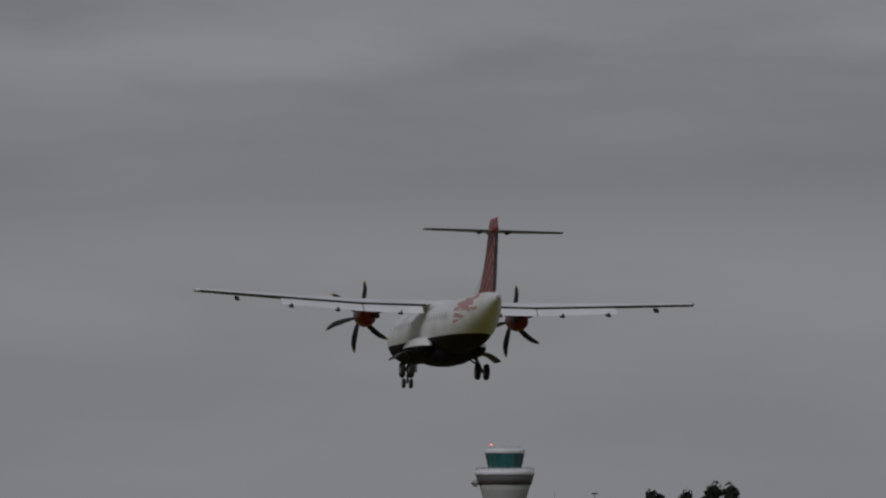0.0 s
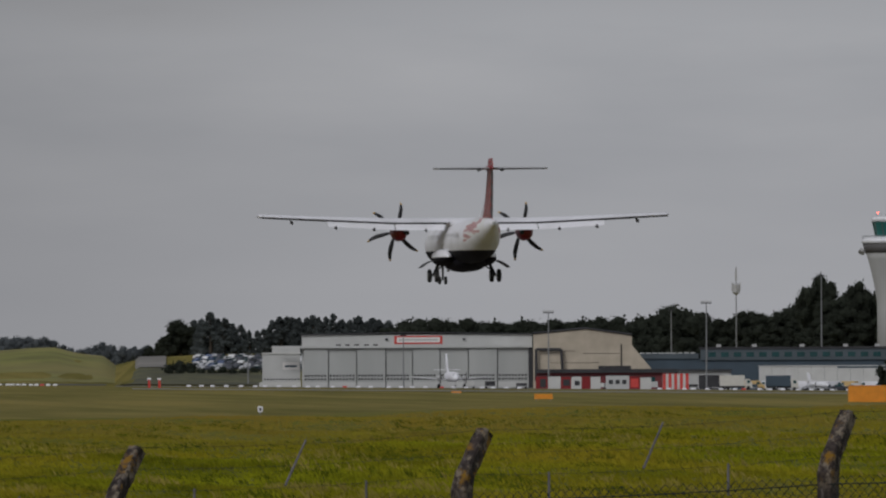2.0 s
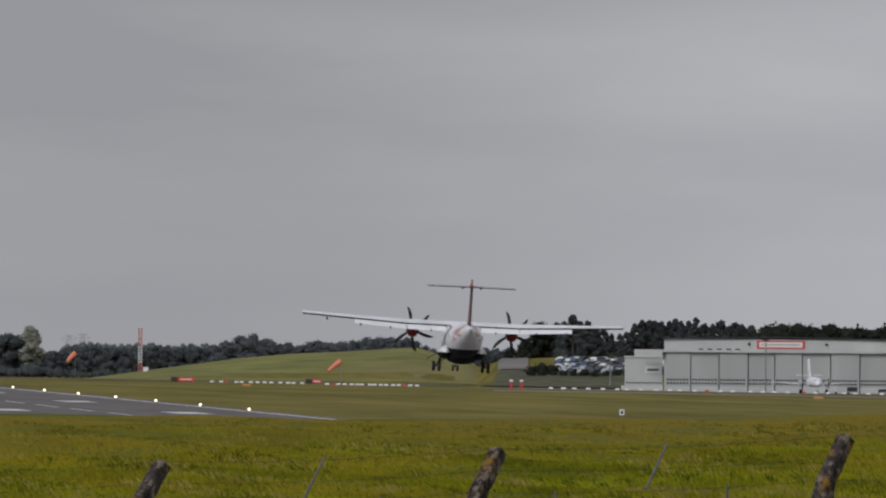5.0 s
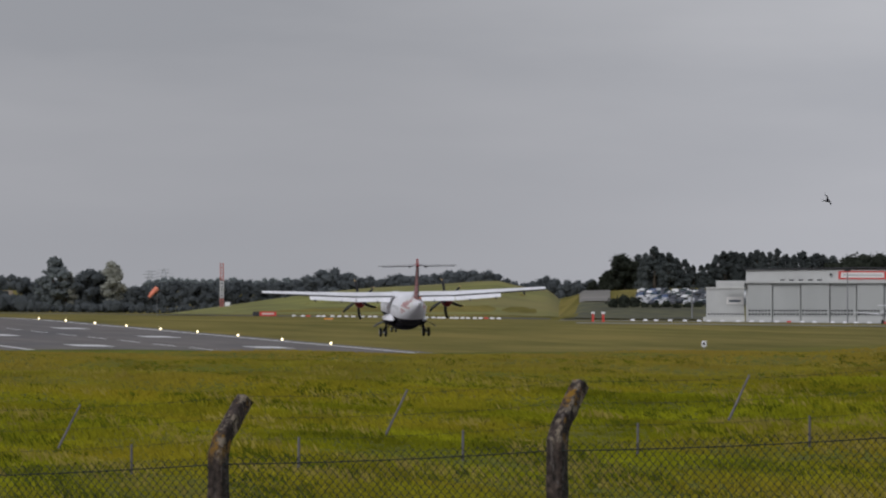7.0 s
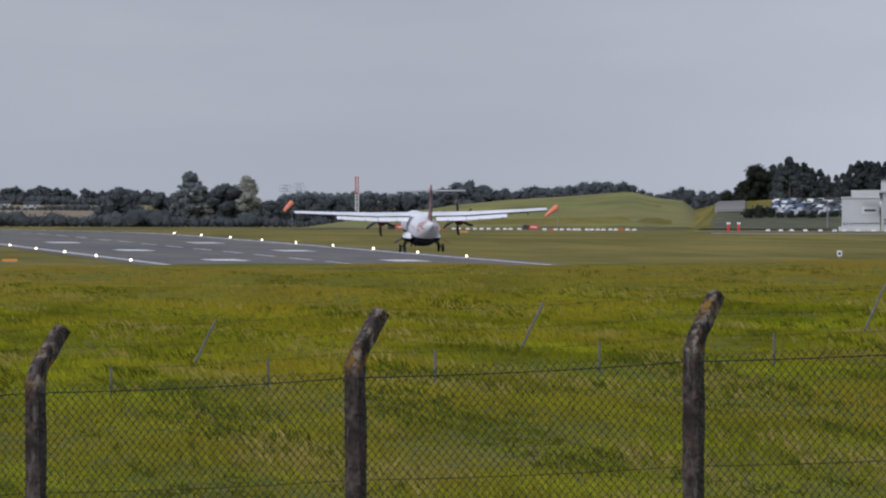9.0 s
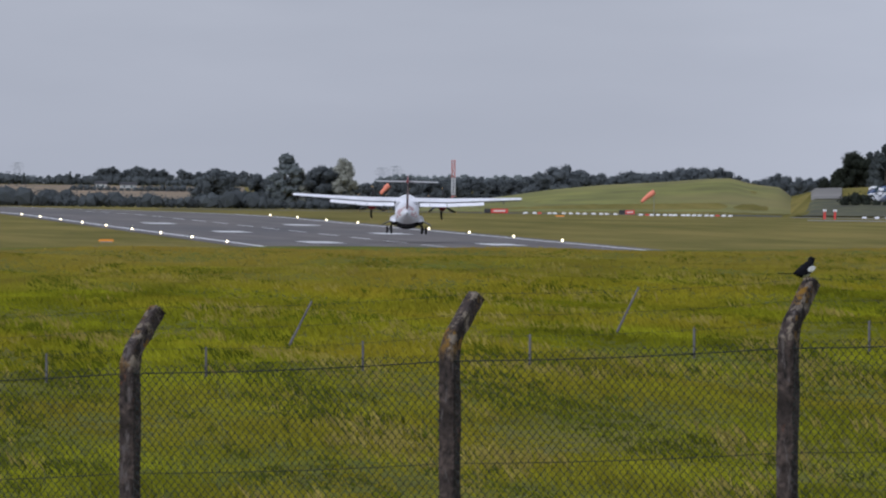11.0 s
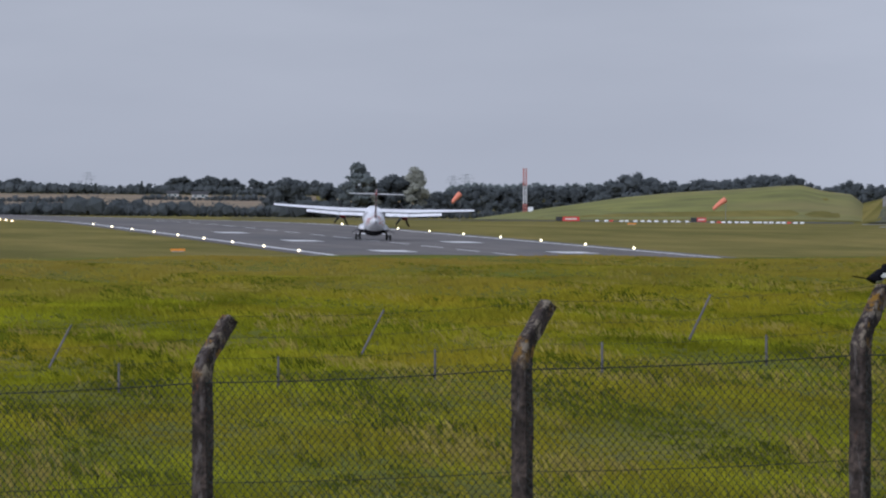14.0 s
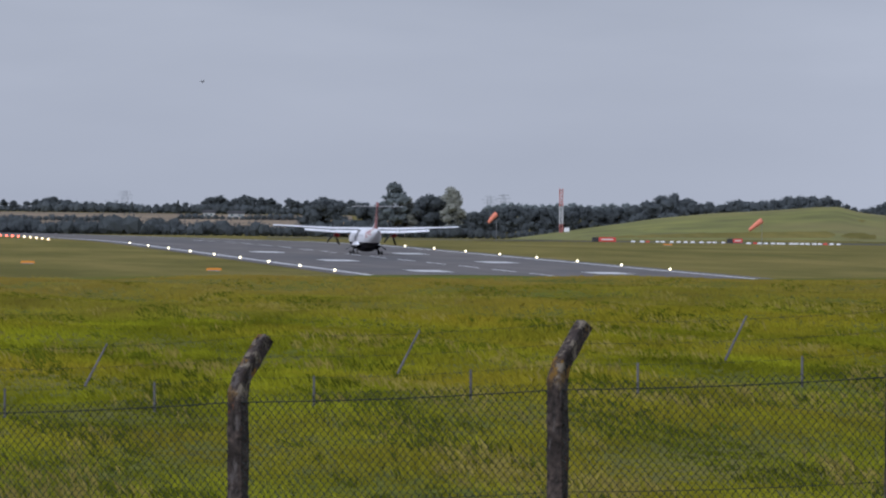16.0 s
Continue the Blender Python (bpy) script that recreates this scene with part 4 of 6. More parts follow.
SHED = material("white_shed_sheeting", (0.56, 0.56, 0.54), 0.7, vary=0.08, scale=0.3)
SIGNWHITE = material("sign_white", (0.72, 0.70, 0.68), 0.5, vary=0.03, scale=1)
SIGNRED = material("sign_red", (0.6, 0.06, 0.05), 0.5, vary=0.1, scale=1)
ORANGE = material("orange_paint", (0.75, 0.28, 0.02), 0.6, vary=0.1, scale=1)
SOCK = material("windsock_fabric", (0.82, 0.27, 0.17), 0.8, vary=0.1, scale=1)
GLASS = material("tinted_glass", (0.02, 0.07, 0.075), 0.08, vary=0.2, scale=0.5)
GREENGLASS = material("green_cab_glass", (0.03, 0.14, 0.13), 0.1, vary=0.25, scale=0.3)
TOWERGREY = material("tower_concrete", (0.40, 0.40, 0.39), 0.8, vary=0.06, scale=0.3, stretch=(1, 1, 0.3))
OLDWALL = material("grimy_pale_wall", (0.42, 0.42, 0.40), 0.85, vary=0.15, scale=0.3, second=(0.30, 0.30, 0.29))
# mast red and white are paled in the base colour for distance haze
MASTRED = material("hazed_mast_red", (0.50, 0.20, 0.18), 0.8, vary=0.1, scale=1)
MASTWHITE = material("hazed_mast_white", (0.62, 0.62, 0.64), 0.8, vary=0.1, scale=1)
TOWERBAND = material("tower_dark_band", (0.10, 0.095, 0.095), 0.7, vary=0.1, scale=0.3)


def hangar():
    h = thing("hangar", spot(9.072, 2420), "large grey metal hangar with closed sliding doors and a red-framed sign", "hangar")
    part("wall", blk(-28.6, 28.4, 0, 40, -1, 13.2), CLAD, h)
    part("roof", loft(bmesh.new(), [[(x, -0.6, z - 0.3), (x, 41, z - 0.3), (x, 41, z), (x, -0.6, z)] for x, z in ((-29, 13.4), (0, 13.9), (28.8, 13.4))]), SLATE, h, "thin dark roof edge")
    part("canopy", blk(-36, 28.4, -2.6, 0, 9.9, 10.5), CLAD, h, "pale canopy over the doors")
    xs = [-28.2, -22, -15, -7.8, -1.2, 5.6, 12.6, 19.8, 27.6]
    for a, b in zip(xs, xs[1:]):
        off = -1.5 if xs.index(a) % 2 else -1.9
        d = part("hangar_door", blk(a + 0.12, b - 0.12, off, off + 0.3, 0, 9.8), CLADDARK, h, "tall grey sliding door leaf")
        part("door_base", blk(a + 0.12, b - 0.12, off - 0.08, off - 0.004, 0.0, 1.5), CLAD, d)
        for i in range(int((b - a - 0.5) / 0.8)):
            for z in (2.0, 2.9):
                part("door_window", blk(a + 0.3 + i * 0.8, a + 0.85 + i * 0.8, off - 0.06, off - 0.004, z, z + 0.42), SLATE, d)
    # solid dark slabs give the shade seen between door leaves
    for x in (-7.8, 19.8):
        part("door_gap", blk(x - 0.25, x + 0.25, -1.2, -0.9, 0, 9.8), SLATE, h, "dark slab for the shaded gap between door leaves")
    part("corner_post", blk(27.6, 28.6, -2.2, -0.3, 0, 9.9), SLATE, h)
    s = part("sign_board", blk(-5.7, 6.2, -0.18, -0.003, 10.9, 12.9), SIGNRED, h, "white sign in a red frame")
    part("sign_panel", blk(-5.1, 5.6, -0.26, -0.185, 11.25, 12.55), SIGNWHITE, s)
    part("sign_bar", blk(-4.6, 5.0, -0.30, -0.265, 11.75, 12.05), GREYPAINT, s)
    for x in (-19.5, -17.3, -15, -12.6, -10.4):
        part("roof_vent", blk(x - 0.6, x + 0.6, -2.3, -1.6, 10.5, 10.85), SLATE, h)
    for x in (-7.6, 11.5):
        part("floodlight", blk(x - 0.3, x + 0.3, -0.5, -0.02, 11.8, 12.3), SLATE, h)
    a = thing("hangar_annex", spot(8.277, 2425), "low grey lean-to office beside the hangar", "building")
    part("wall", blk(-4.8, 4.6, 0, 20, -1, 8.2), CLAD, a)
    part("roof", blk(-5.0, 4.7, -0.3, 20, 8.2, 8.55), SHED, a)
    part("upper_storey", blk(-2.4, 4.6, 3, 20, 8.55, 10.0), CLAD, a)
    sg = part("sign_board", blk(0.2, 4.3, -0.12, -0.003, 4.3, 6.2), SIGNWHITE, a)
    part("sign_bar", blk(0.8, 3.7, -0.16, -0.125, 4.9, 5.4), BLUEDARK, sg)
    for i in range(12):
        part("window", blk(-4.4 + i * 0.75, -3.95 + i * 0.75, -0.06, -0.003, 1.7, 2.1), SLATE, a)
    part("base_wall", blk(-5.6, 4.7, -1.5, -0.1, 0, 1.2), SHED, a)


def gabled_hangar():
    h = thing("gabled_hangar", spot(10.043, 2415), "weathered tan gabled hangar with a sloping buttress", "hangar")
    prof = [(-12.3, -1), (-12.3, 13.7), (0.6, 14.9), (12.1, 13.3), (12.1, 10.8), (16.8, 5.0), (16.8, -1)]
    bm = bmesh.new()
    loft(bm, [[(x, y, z) for x, z in prof] for y in (0, 36)])
    part("wall", bm, TAN, h)
    for a, b in zip(prof[1:3], prof[2:4]):
        part("roof_edge", rod((a[0], -0.2, a[1] + 0.12), (b[0], -0.2, b[1] + 0.12), 0.28, 0.28, 6), SLATE, h)
    for i, (x0, x1, z) in enumerate(((-11, -2, 9.3), (0, 9, 8.7), (-8, 4, 6.4))):
        part("crack_band", blk(x0, x1, -0.05, -0.003, z, z + 0.12), SLATE, h)
    part("downpipe", rod((9.4, -0.3, 3), (9.4, -0.3, 11), 0.14, 0.14, 6), SLATE, h)
    f = part("duct", rod((-11.6, -1.2, 9.8), (-5.4, -1.2, 9.8), 0.35, 0.35, 8), SLATE, h, "dark overhead duct")
    part("duct_leg", rod((-5.4, -1.2, 9.8), (-4.9, -1.2, 2.0), 0.35, 0.35, 8), SLATE, f)
    part("duct_leg", rod((-11.6, -1.2, 9.8), (-11.6, -1.2, 2.0), 0.35, 0.35, 8), SLATE, f)
    l = thing("low_building", spot(10.18, 2385), "low dark red building with a flat grey roof", "building")
    part("wall", blk(-17, 17, 0, 12, -1, 4.0), MAROON, l)
    part("roof", blk(-17.4, 17.4, -1.2, 12.4, 4.0, 4.9), SLATE, l)
    for x in (-14, -9, -4, 2, 6, 11, 14.5):
        part("window", blk(x - 0.9, x + 0.9, -0.06, -0.003, 1.5, 3.0), GLASS, l)
    part("upper_roof", blk(-2, 6, 2, 10, 4.9, 5.7), SLATE, l)


def cabin(bearing, distance, width, height, mat, label, panels=()):
    c = thing("site_cabin", spot(bearing, distance), label, "cabin", "cabins along the apron")
    w = width / 2
    part("shell", blk(-w, w, 0, 2.6, 0.1, height), mat, c)
    part("roof", blk(-w - 0.05, w + 0.05, -0.05, 2.65, height, height + 0.14), SLATE, c)
    for x, half, z0, z1, mt in panels:
        part("panel", blk(x - half, x + half, -0.06, -0.003, z0, z1), mt, c)
    return c


def blue_terminal():
    b = thing("blue_shed", spot(11.2, 2470), "long low blue-clad airport building", "building")
    L = 2470 * 0.017453
    x0, x1 = (10.36 - 11.2) * L, (12.05 - 11.2) * L
    part("wall", blk(x0, x1, 0, 30, -2, 8.0), BLUEDARK, b)
    part("upper_wall", blk(x0 + 16, x1, -0.6, 29, 7.6, 10.4), BLUECLAD, b)
    part("roof", blk(x0 + 15.6, x1 + 0.3, -0.9, 30, 10.4, 10.9), SLATE, b)
    part("lower_roof", blk(x0 - 0.5, x0 + 15.5, -0.5, 30, 8.0, 9.3), BLUECLAD, b)
    for i in range(16):
        x = x0 + 18 + i * 3.2
        part("window", blk(x, x + 1.9, -0.68, -0.604, 8.4, 9.6), GLASS, b)
    for i in range(9):
        part("roof_light", blk(x0 + 0.6 + i * 1.6, x0 + 1.8 + i * 1.6, 0, 8, 9.3, 9.55), SHED, b)
    for x in (x0 + 20, x0 + 29, x0 + 41, x0 + 52, x0 + 60):
        part("roof_unit", blk(x, x + 1.2, 1, 2.5, 10.9, 11.6), GREYPAINT, b)
    s = thing("white_shed", spot(11.455, 2430), "long white sheeted store building", "building")
    for i in range(10):
        x = -16.2 + i * 3.25
        part("wall_panel", blk(x, x + 3.19, 0, 12, -1, 6.0 - (0.5 if i > 5 else 0)), SHED, s)
    part("roof", blk(-16.4, 16.4, -0.2, 12, 6.0, 6.2), SHED, s)
    g = thing("grey_shed", spot(10.72, 2420), "grey shed with a dark slab for a shaded bay", "building")
    part("wall", blk(-8, 8, 1, 12, -1, 4.6), CLAD, g)
    part("roof", blk(-8.3, 8.3, 0, 12, 4.6, 5.0), SLATE, g)
    # the bay's inner shade is a dark slab on the closed wall
    part("open_bay", blk(0, 6.5, 0.9, 0.99, 0, 3.6), SLATE, g, "dark slab for the shaded inside of a bay")


def control_tower():
    t = thing("control_tower", spot(11.853, 2520), "pale flared concrete control tower with green glass cab", "control tower")
    z0 = t.matrix_world.translation.z
    zz = lambda el: EYE + 2520 * math.tan(radians(el)) - z0
    k = 2520 / 17300.0
    rs = [(-2, 26), (zz(0.30), 26), (zz(0.36), 27), (zz(0.42), 29.5), (zz(0.48), 33), (zz(0.54), 37), (zz(0.60), 42), (zz(0.655), 47)]
    part("shaft", loft(bmesh.new(), [ring(0, 0, z, r * k, r * k, 40, "z") for z, r in rs]), TOWERGREY, t, "pale flared concrete shaft", True)
    part("dark_band", loft(bmesh.new(), [ring(0, 0, z, r * k, r * k, 40, "z") for z, r in ((zz(0.64), 47.2), (zz(0.695), 51.5))]), TOWERBAND, t, "dark band under the gallery", True)
    part("gallery", loft(bmesh.new(), [ring(0, 0, z, r * k, r * k, 40, "z") for z, r in ((zz(0.695), 52.5), (zz(0.715), 53), (zz(0.725), 49), (zz(0.734), 36))]), WHITE, t, "white gallery ring", True)
    for i in range(26):
        a = 2 * math.pi * i / 26
        x, y = 51 * k * math.cos(a), 51 * k * math.sin(a)
        part("rail_post", rod((x, y, zz(0.712)), (x, y, zz(0.74)), 0.05, 0.05, 5), STEEL, t)
    bm = bmesh.new()
    for i in range(26):
        a, b = 2 * math.pi * i / 26, 2 * math.pi * (i + 1) / 26
        tube(bm, (51 * k * math.cos(a), 51 * k * math.sin(a), zz(0.738)), (51 * k * math.cos(b), 51 * k * math.sin(b), zz(0.738)), 0.05, 0.05, 5)
    part("handrail", bm, STEEL, t)
    cab = part("cab", loft(bmesh.new(), [ring(0, 0, z, r * k, r * k, 12, "z") for z, r in ((zz(0.732), 28.5), (zz(0.822), 34))]), GREENGLASS, t, "green tinted cab glazing")
    for i in range(12):
        a = 2 * math.pi * i / 12
        part("mullion", rod((28.3 * k * math.cos(a), 28.3 * k * math.sin(a), zz(0.732)), (34.3 * k * math.cos(a), 34.3 * k * math.sin(a), zz(0.822)), 0.11, 0.11, 5), TOWERBAND, cab)
    part("cab_roof", loft(bmesh.new(), [ring(0, 0, z, r * k, r * k, 24, "z") for z, r in ((zz(0.822), 35), (zz(0.843), 36), (zz(0.85), 31))]), WHITE, t, "white cab roof", True)
    bm = bmesh.new()
    for i in range(16):
        a = 2 * math.pi * i / 16
        x, y = 26 * k * math.cos(a), 26 * k * math.sin(a)
        tube(bm, (x, y, zz(0.85)), (x, y, zz(0.868)), 0.05, 0.05, 4)
    part("roof_rail", bm, STEEL, t)
    bm = bmesh.new()
    bmesh.ops.create_icosphere(bm, subdivisions=2, radius=0.24, matrix=Matrix.Translation((-24 * k, 0, zz(0.874))))
    part("beacon", bm, LAMPRED, t, "red obstruction light", True)
    part("dish", rod((-51 * k, -1, zz(0.655)), (-54 * k, -1.5, zz(0.64)), 0.9, 0.9, 10), GREYPAINT, t)


def old_terminal():
    o = thing("old_terminal", spot(12.86, 2440), "pale stepped terminal building with a small glazed lookout", "building")
    z0 = o.matrix_world.translation.z
    zz = lambda el: EYE + 2440 * math.tan(radians(el)) - z0
    L = 2440 * 0.017453
    xx = lambda b: (b - 12.86) * L
    part("lower_block", blk(xx(12.58), xx(13.6), 0, 20, -2, zz(0.081)), SLATE, o)
    part("parapet", blk(xx(12.565), xx(13.61), -0.5, 20, zz(0.081), zz(0.117)), OLDWALL, o, "white balcony parapet")
    band = part("window_band", blk(xx(12.60), xx(13.58), 0.6, 18, zz(0.117), zz(0.160)), GLASS, o, "dark glazed window band")
    for i in range(15):
        x = xx(12.60) + i * 2.9
        part("mullion", blk(x - 0.16, x + (1.1 if i % 5 == 0 else 0.16), 0.45, 0.59, zz(0.117), zz(0.160)), OLDWALL, band)
    part("flat_roof", blk(xx(12.59), xx(13.6), -0.2, 19, zz(0.160), zz(0.2)), SLATE, o, "dark flat roof edge")
    mid = part("middle_block", blk(xx(12.70), xx(13.02), 3, 16, zz(0.2), zz(0.26)), OLDWALL, o)
    for i in range(5):
        x = xx(12.72) + i * 2.45
        part("window", blk(x, x + 1.75, 2.9, 2.99, zz(0.207), zz(0.247)), GLASS, mid)
    part("tier_parapet", blk(xx(12.69), xx(13.01), 2.2, 16.5, zz(0.26), zz(0.287)), OLDWALL, o, "white parapet below the lookout")
    c = part("lookout", loft(bmesh.new(), [ring(xx(12.86), 8, z, r, r * 0.8, 10, "z") for z, r in ((zz(0.287), 4.6), (zz(0.355), 5.3))]), GLASS, o, "glazed lookout")
    for i in range(10):
        a = 2 * math.pi * i / 10
        part("mullion", rod((xx(12.86) + 4.65 * math.cos(a), 8 + 3.75 * math.sin(a), zz(0.29)), (xx(12.86) + 5.35 * math.cos(a), 8 + 4.3 * math.sin(a), zz(0.355)), 0.12, 0.12, 5), OLDWALL, c)
    part("lookout_roof", blk(xx(12.86) - 5.6, xx(12.86) + 5.6, 3.2, 12.5, zz(0.355), zz(0.366)), OLDWALL, o)
    for r, z in enumerate((zz(0.035), zz(-0.03))):
        for i in range(14):
            x = xx(12.6) + i * 2.9
            part("window", blk(x, x + 2.3, -0.06, -0.003, z, z + 2.1), GLASS, o)
    part("canopy", blk(xx(12.55), xx(13.6), -4, 0, zz(-0.045), zz(-0.03)), OLDWALL, o)
    w = thing("office_block", spot(12.49, 2455), "white two-storey office block with ribbon windows", "building")
    part("wall", blk(-6, 6, 0, 12, -2, 13.2), OLDWALL, w)
    for z in (7.6, 10.6):
        part("ribbon_window", blk(-5.6, 5.6, -0.06, -0.003, z, z + 1.4), GLASS, w)
        for i in range(6):
            part("mullion", blk(-4.4 + i * 1.7, -4.1 + i * 1.7, -0.12, -0.065, z, z + 1.4), OLDWALL, w)
    part("lower_wall", blk(-6.2, 6.2, -0.6, 0, -2, 6.4), SLATE, w)
    r = thing("curved_roof_shed", spot(12.25, 2480), "low shed with a curved grey roof", "building")
    bm = loft(bmesh.new(), [[(-9, y, -2)] + [(-9 + 18 * u, y, 8 + 2.2 * math.sin(math.pi * u)) for u in np.linspace(0, 1, 9)] + [(9, y, -2)] for y in (0, 16)])
    part("wall", bm, CLAD, r)


def mast(bearing, distance, top, head, label):
    m = thing("light_mast", spot(bearing, distance), label, "light mast", "apron masts")
    h = EYE + distance * math.tan(radians(top)) - m.matrix_world.translation.z
    part("pole", rod((0, 0, 0), (0, 0, h), 0.22, 0.12, 8), STEEL, m)
    if head == "ring":
        part("lamp_frame", blk(-1.3, 1.3, -0.3, 0.3, h - 0.35, h - 0.15), SLATE, m)
        for i in range(5):
            part("floodlight", blk(-1.3 + i * 0.55, -0.95 + i * 0.55, -0.5, 0.1, h - 0.15, h + 0.35), GREYPAINT, m)
    elif head == "gantry":
        part("beam", blk(-3.2, 3.2, -0.15, 0.15, h - 0.3, h), STEEL, m)
        part("hanger", blk(-2.9, -1.0, -0.1, 0.1, h - 2.2, h - 2.0), STEEL, m)
        part("collar", blk(-0.8, 0.8, -0.4, 0.4, h - 2.6, h - 0.3), SLATE, m)
        part("aerial", rod((3.0, 0, h), (3.0, 0, h + 2.6), 0.05, 0.03, 5), STEEL, m)
    elif head == "lattice":
        part("aerial_cluster", loft(bmesh.new(), [ring(0, 0, z, r, r, 8, "z") for z, r in ((h - 7.5, 0.2), (h - 6.8, 1.0), (h - 4.8, 1.0), (h - 4.2, 0.2))]), GREYPAINT, m)
        for s in (-1, 1):
            part("panel_aerial", blk(s * 1.0 - 0.2, s * 1.0 + 0.2, -0.3, 0.3, h - 6.5, h - 4.2), GREYPAINT, m)
        part("top_aerial", blk(-0.28, 0.28, -0.2, 0.2, h - 3.6, h - 0.9), GREYPAINT, m)
    else:
        part("lamp_head", blk(-0.8, 0.8, -0.3, 0.3, h - 0.3, h + 0.1), SLATE, m)


def striped_mast():
    m = thing("striped_mast", spot(5.325, 2900), "red and white banded lattice mast on the grass", "mast")
    h = EYE + 2900 * math.tan(radians(0.208)) - m.matrix_world.translation.z
    n = 5
    for i in range(n):
        z0, z1 = h * i / n, h * (i + 1) / n
        bm = bmesh.new()
        for x, y in ((-0.5, -0.5), (0.5, -0.5), (0.5, 0.5), (-0.5, 0.5)):
            tube(bm, (x, y, z0), (x, y, z1), 0.13, 0.13, 5)
        steps = 3
        for j in range(steps):
            a, b = z0 + (z1 - z0) * j / steps, z0 + (z1 - z0) * (j + 1) / steps
            for s in (-1, 1):
                tube(bm, (-0.5, s * 0.5, a), (0.5, s * 0.5, b), 0.09, 0.09, 4)
                tube(bm, (0.5, s * 0.5, a), (-0.5, s * 0.5, b), 0.09, 0.09, 4)
                tube(bm, (s * 0.5, -0.5, a), (s * 0.5, 0.5, b), 0.09, 0.09, 4)
        part("mast_section", bm, MASTRED if i in (0, 3, 4) else MASTWHITE, m, "red lattice section, haze painted into its colour" if i in (0, 3, 4) else "white lattice section")
    part("equipment_box", blk(0.9, 2.4, -0.6, 0.6, 0, 1.6), WHITE, m)


def windsock(bearing, distance, height, length, lean, yaw, label):
    w = thing("windsock", spot(bearing, distance), label, "windsock", "windsocks")
    part("pole", rod((0, 0, 0), (0, 0, height), 0.07, 0.05, 6), STEEL, w)
    d = Vector((math.cos(radians(yaw)), math.sin(radians(yaw)), 0)) * math.cos(radians(lean)) - Vector((0, 0, math.sin(radians(lean))))
    rs = []
    q = d.to_track_quat("Z", "Y")
    for u, r in ((0, 0.66), (0.3, 0.62), (0.6, 0.52), (0.8, 0.46), (1.0, 0.36)):
        c = Vector((0, 0, height)) + d * length * u - Vector((0, 0, 0.5 * u * u))
        rs.append([c + q @ Vector((r * math.cos(a), r * math.sin(a), 0)) for a in np.linspace(0, 2 * math.pi, 13)[:-1]])
    part("sock", loft(bmesh.new(), rs), SOCK, w, "faded orange fabric sock", True)


def parked_car(col, label):
    c = thing("parked_car", pose(0, 0, -300), label, "car", "cars in the car park")
    prof = [(-2.1, 0.35), (-2.15, 0.8), (-1.9, 0.95), (-1.4, 1.0), (-0.8, 1.42), (0.7, 1.45), (1.5, 1.02), (2.1, 0.92), (2.15, 0.45), (2.0, 0.3)]
    bm = loft(bmesh.new(), [[(x, y, z if abs(y) < 0.6 or z < 1.1 else z - 0.06) for x, z in prof] for y in (-0.86, -0.55, 0.55, 0.86)])
    part("body", bm, col, c)
    for s in (-1, 1):
        part("side_window", loft(bmesh.new(), [[(x, s * y, z) for x, z in ((-1.15, 1.02), (-0.72, 1.34), (0.62, 1.36), (1.15, 1.02))] for y in (0.80, 0.875)]), GLASS, c)
        for x in (-1.3, 1.35):
            part("tyre", loft(bmesh.new(), [ring(x, s * y, 0.32, 0.32, 0.32, 10) for y in (0.68, 0.9)]), BLACK, c)
    return c


def car_park():
    cols = [(material("car_white", (0.75, 0.75, 0.76), 0.3, vary=0.03), "white"), (material("car_silver", (0.45, 0.46, 0.48), 0.3, vary=0.05), "silver"),
            (material("car_dark", (0.05, 0.055, 0.07), 0.3, vary=0.1), "dark"), (material("car_blue", (0.05, 0.09, 0.2), 0.3, vary=0.1), "blue")]
    pat = [parked_car(m, f"small {n} car parked in a distant car park") for m, n in cols]
    done = set()
    rnd = random.Random(9)
    for row in range(6):
        d = 2572 + row * 11
        b = 7.75 + rnd.uniform(0, 0.05) + 0.012 * abs(row - 3)
        while b < 8.42:
            k = rnd.choices((0, 1, 2, 3), (3, 4, 7, 1))[0]
            m = spot(b, d + rnd.uniform(-3, 3), 0.05) @ pose(0, 0, 0, 0, 0, 60 + rnd.uniform(-30, 30) + (180 if rnd.random() < 0.5 else 0))
            if k in done:
                copy_thing(pat[k], m)
            else:
                done.add(k)
                pat[k].matrix_world = m
            b += rnd.uniform(0.03, 0.065)
    for i in range(19):
        b = 11.28 + i * 0.092 + rnd.uniform(-0.02, 0.02)
        copy_thing(pat[rnd.choices((0, 1, 2), (4, 3, 3))[0]], spot(b, 2345 + rnd.uniform(-8, 30), 0.06) @ pose(0, 0, 0, 0, 0, rnd.choice((0, 180, 20, 160))))


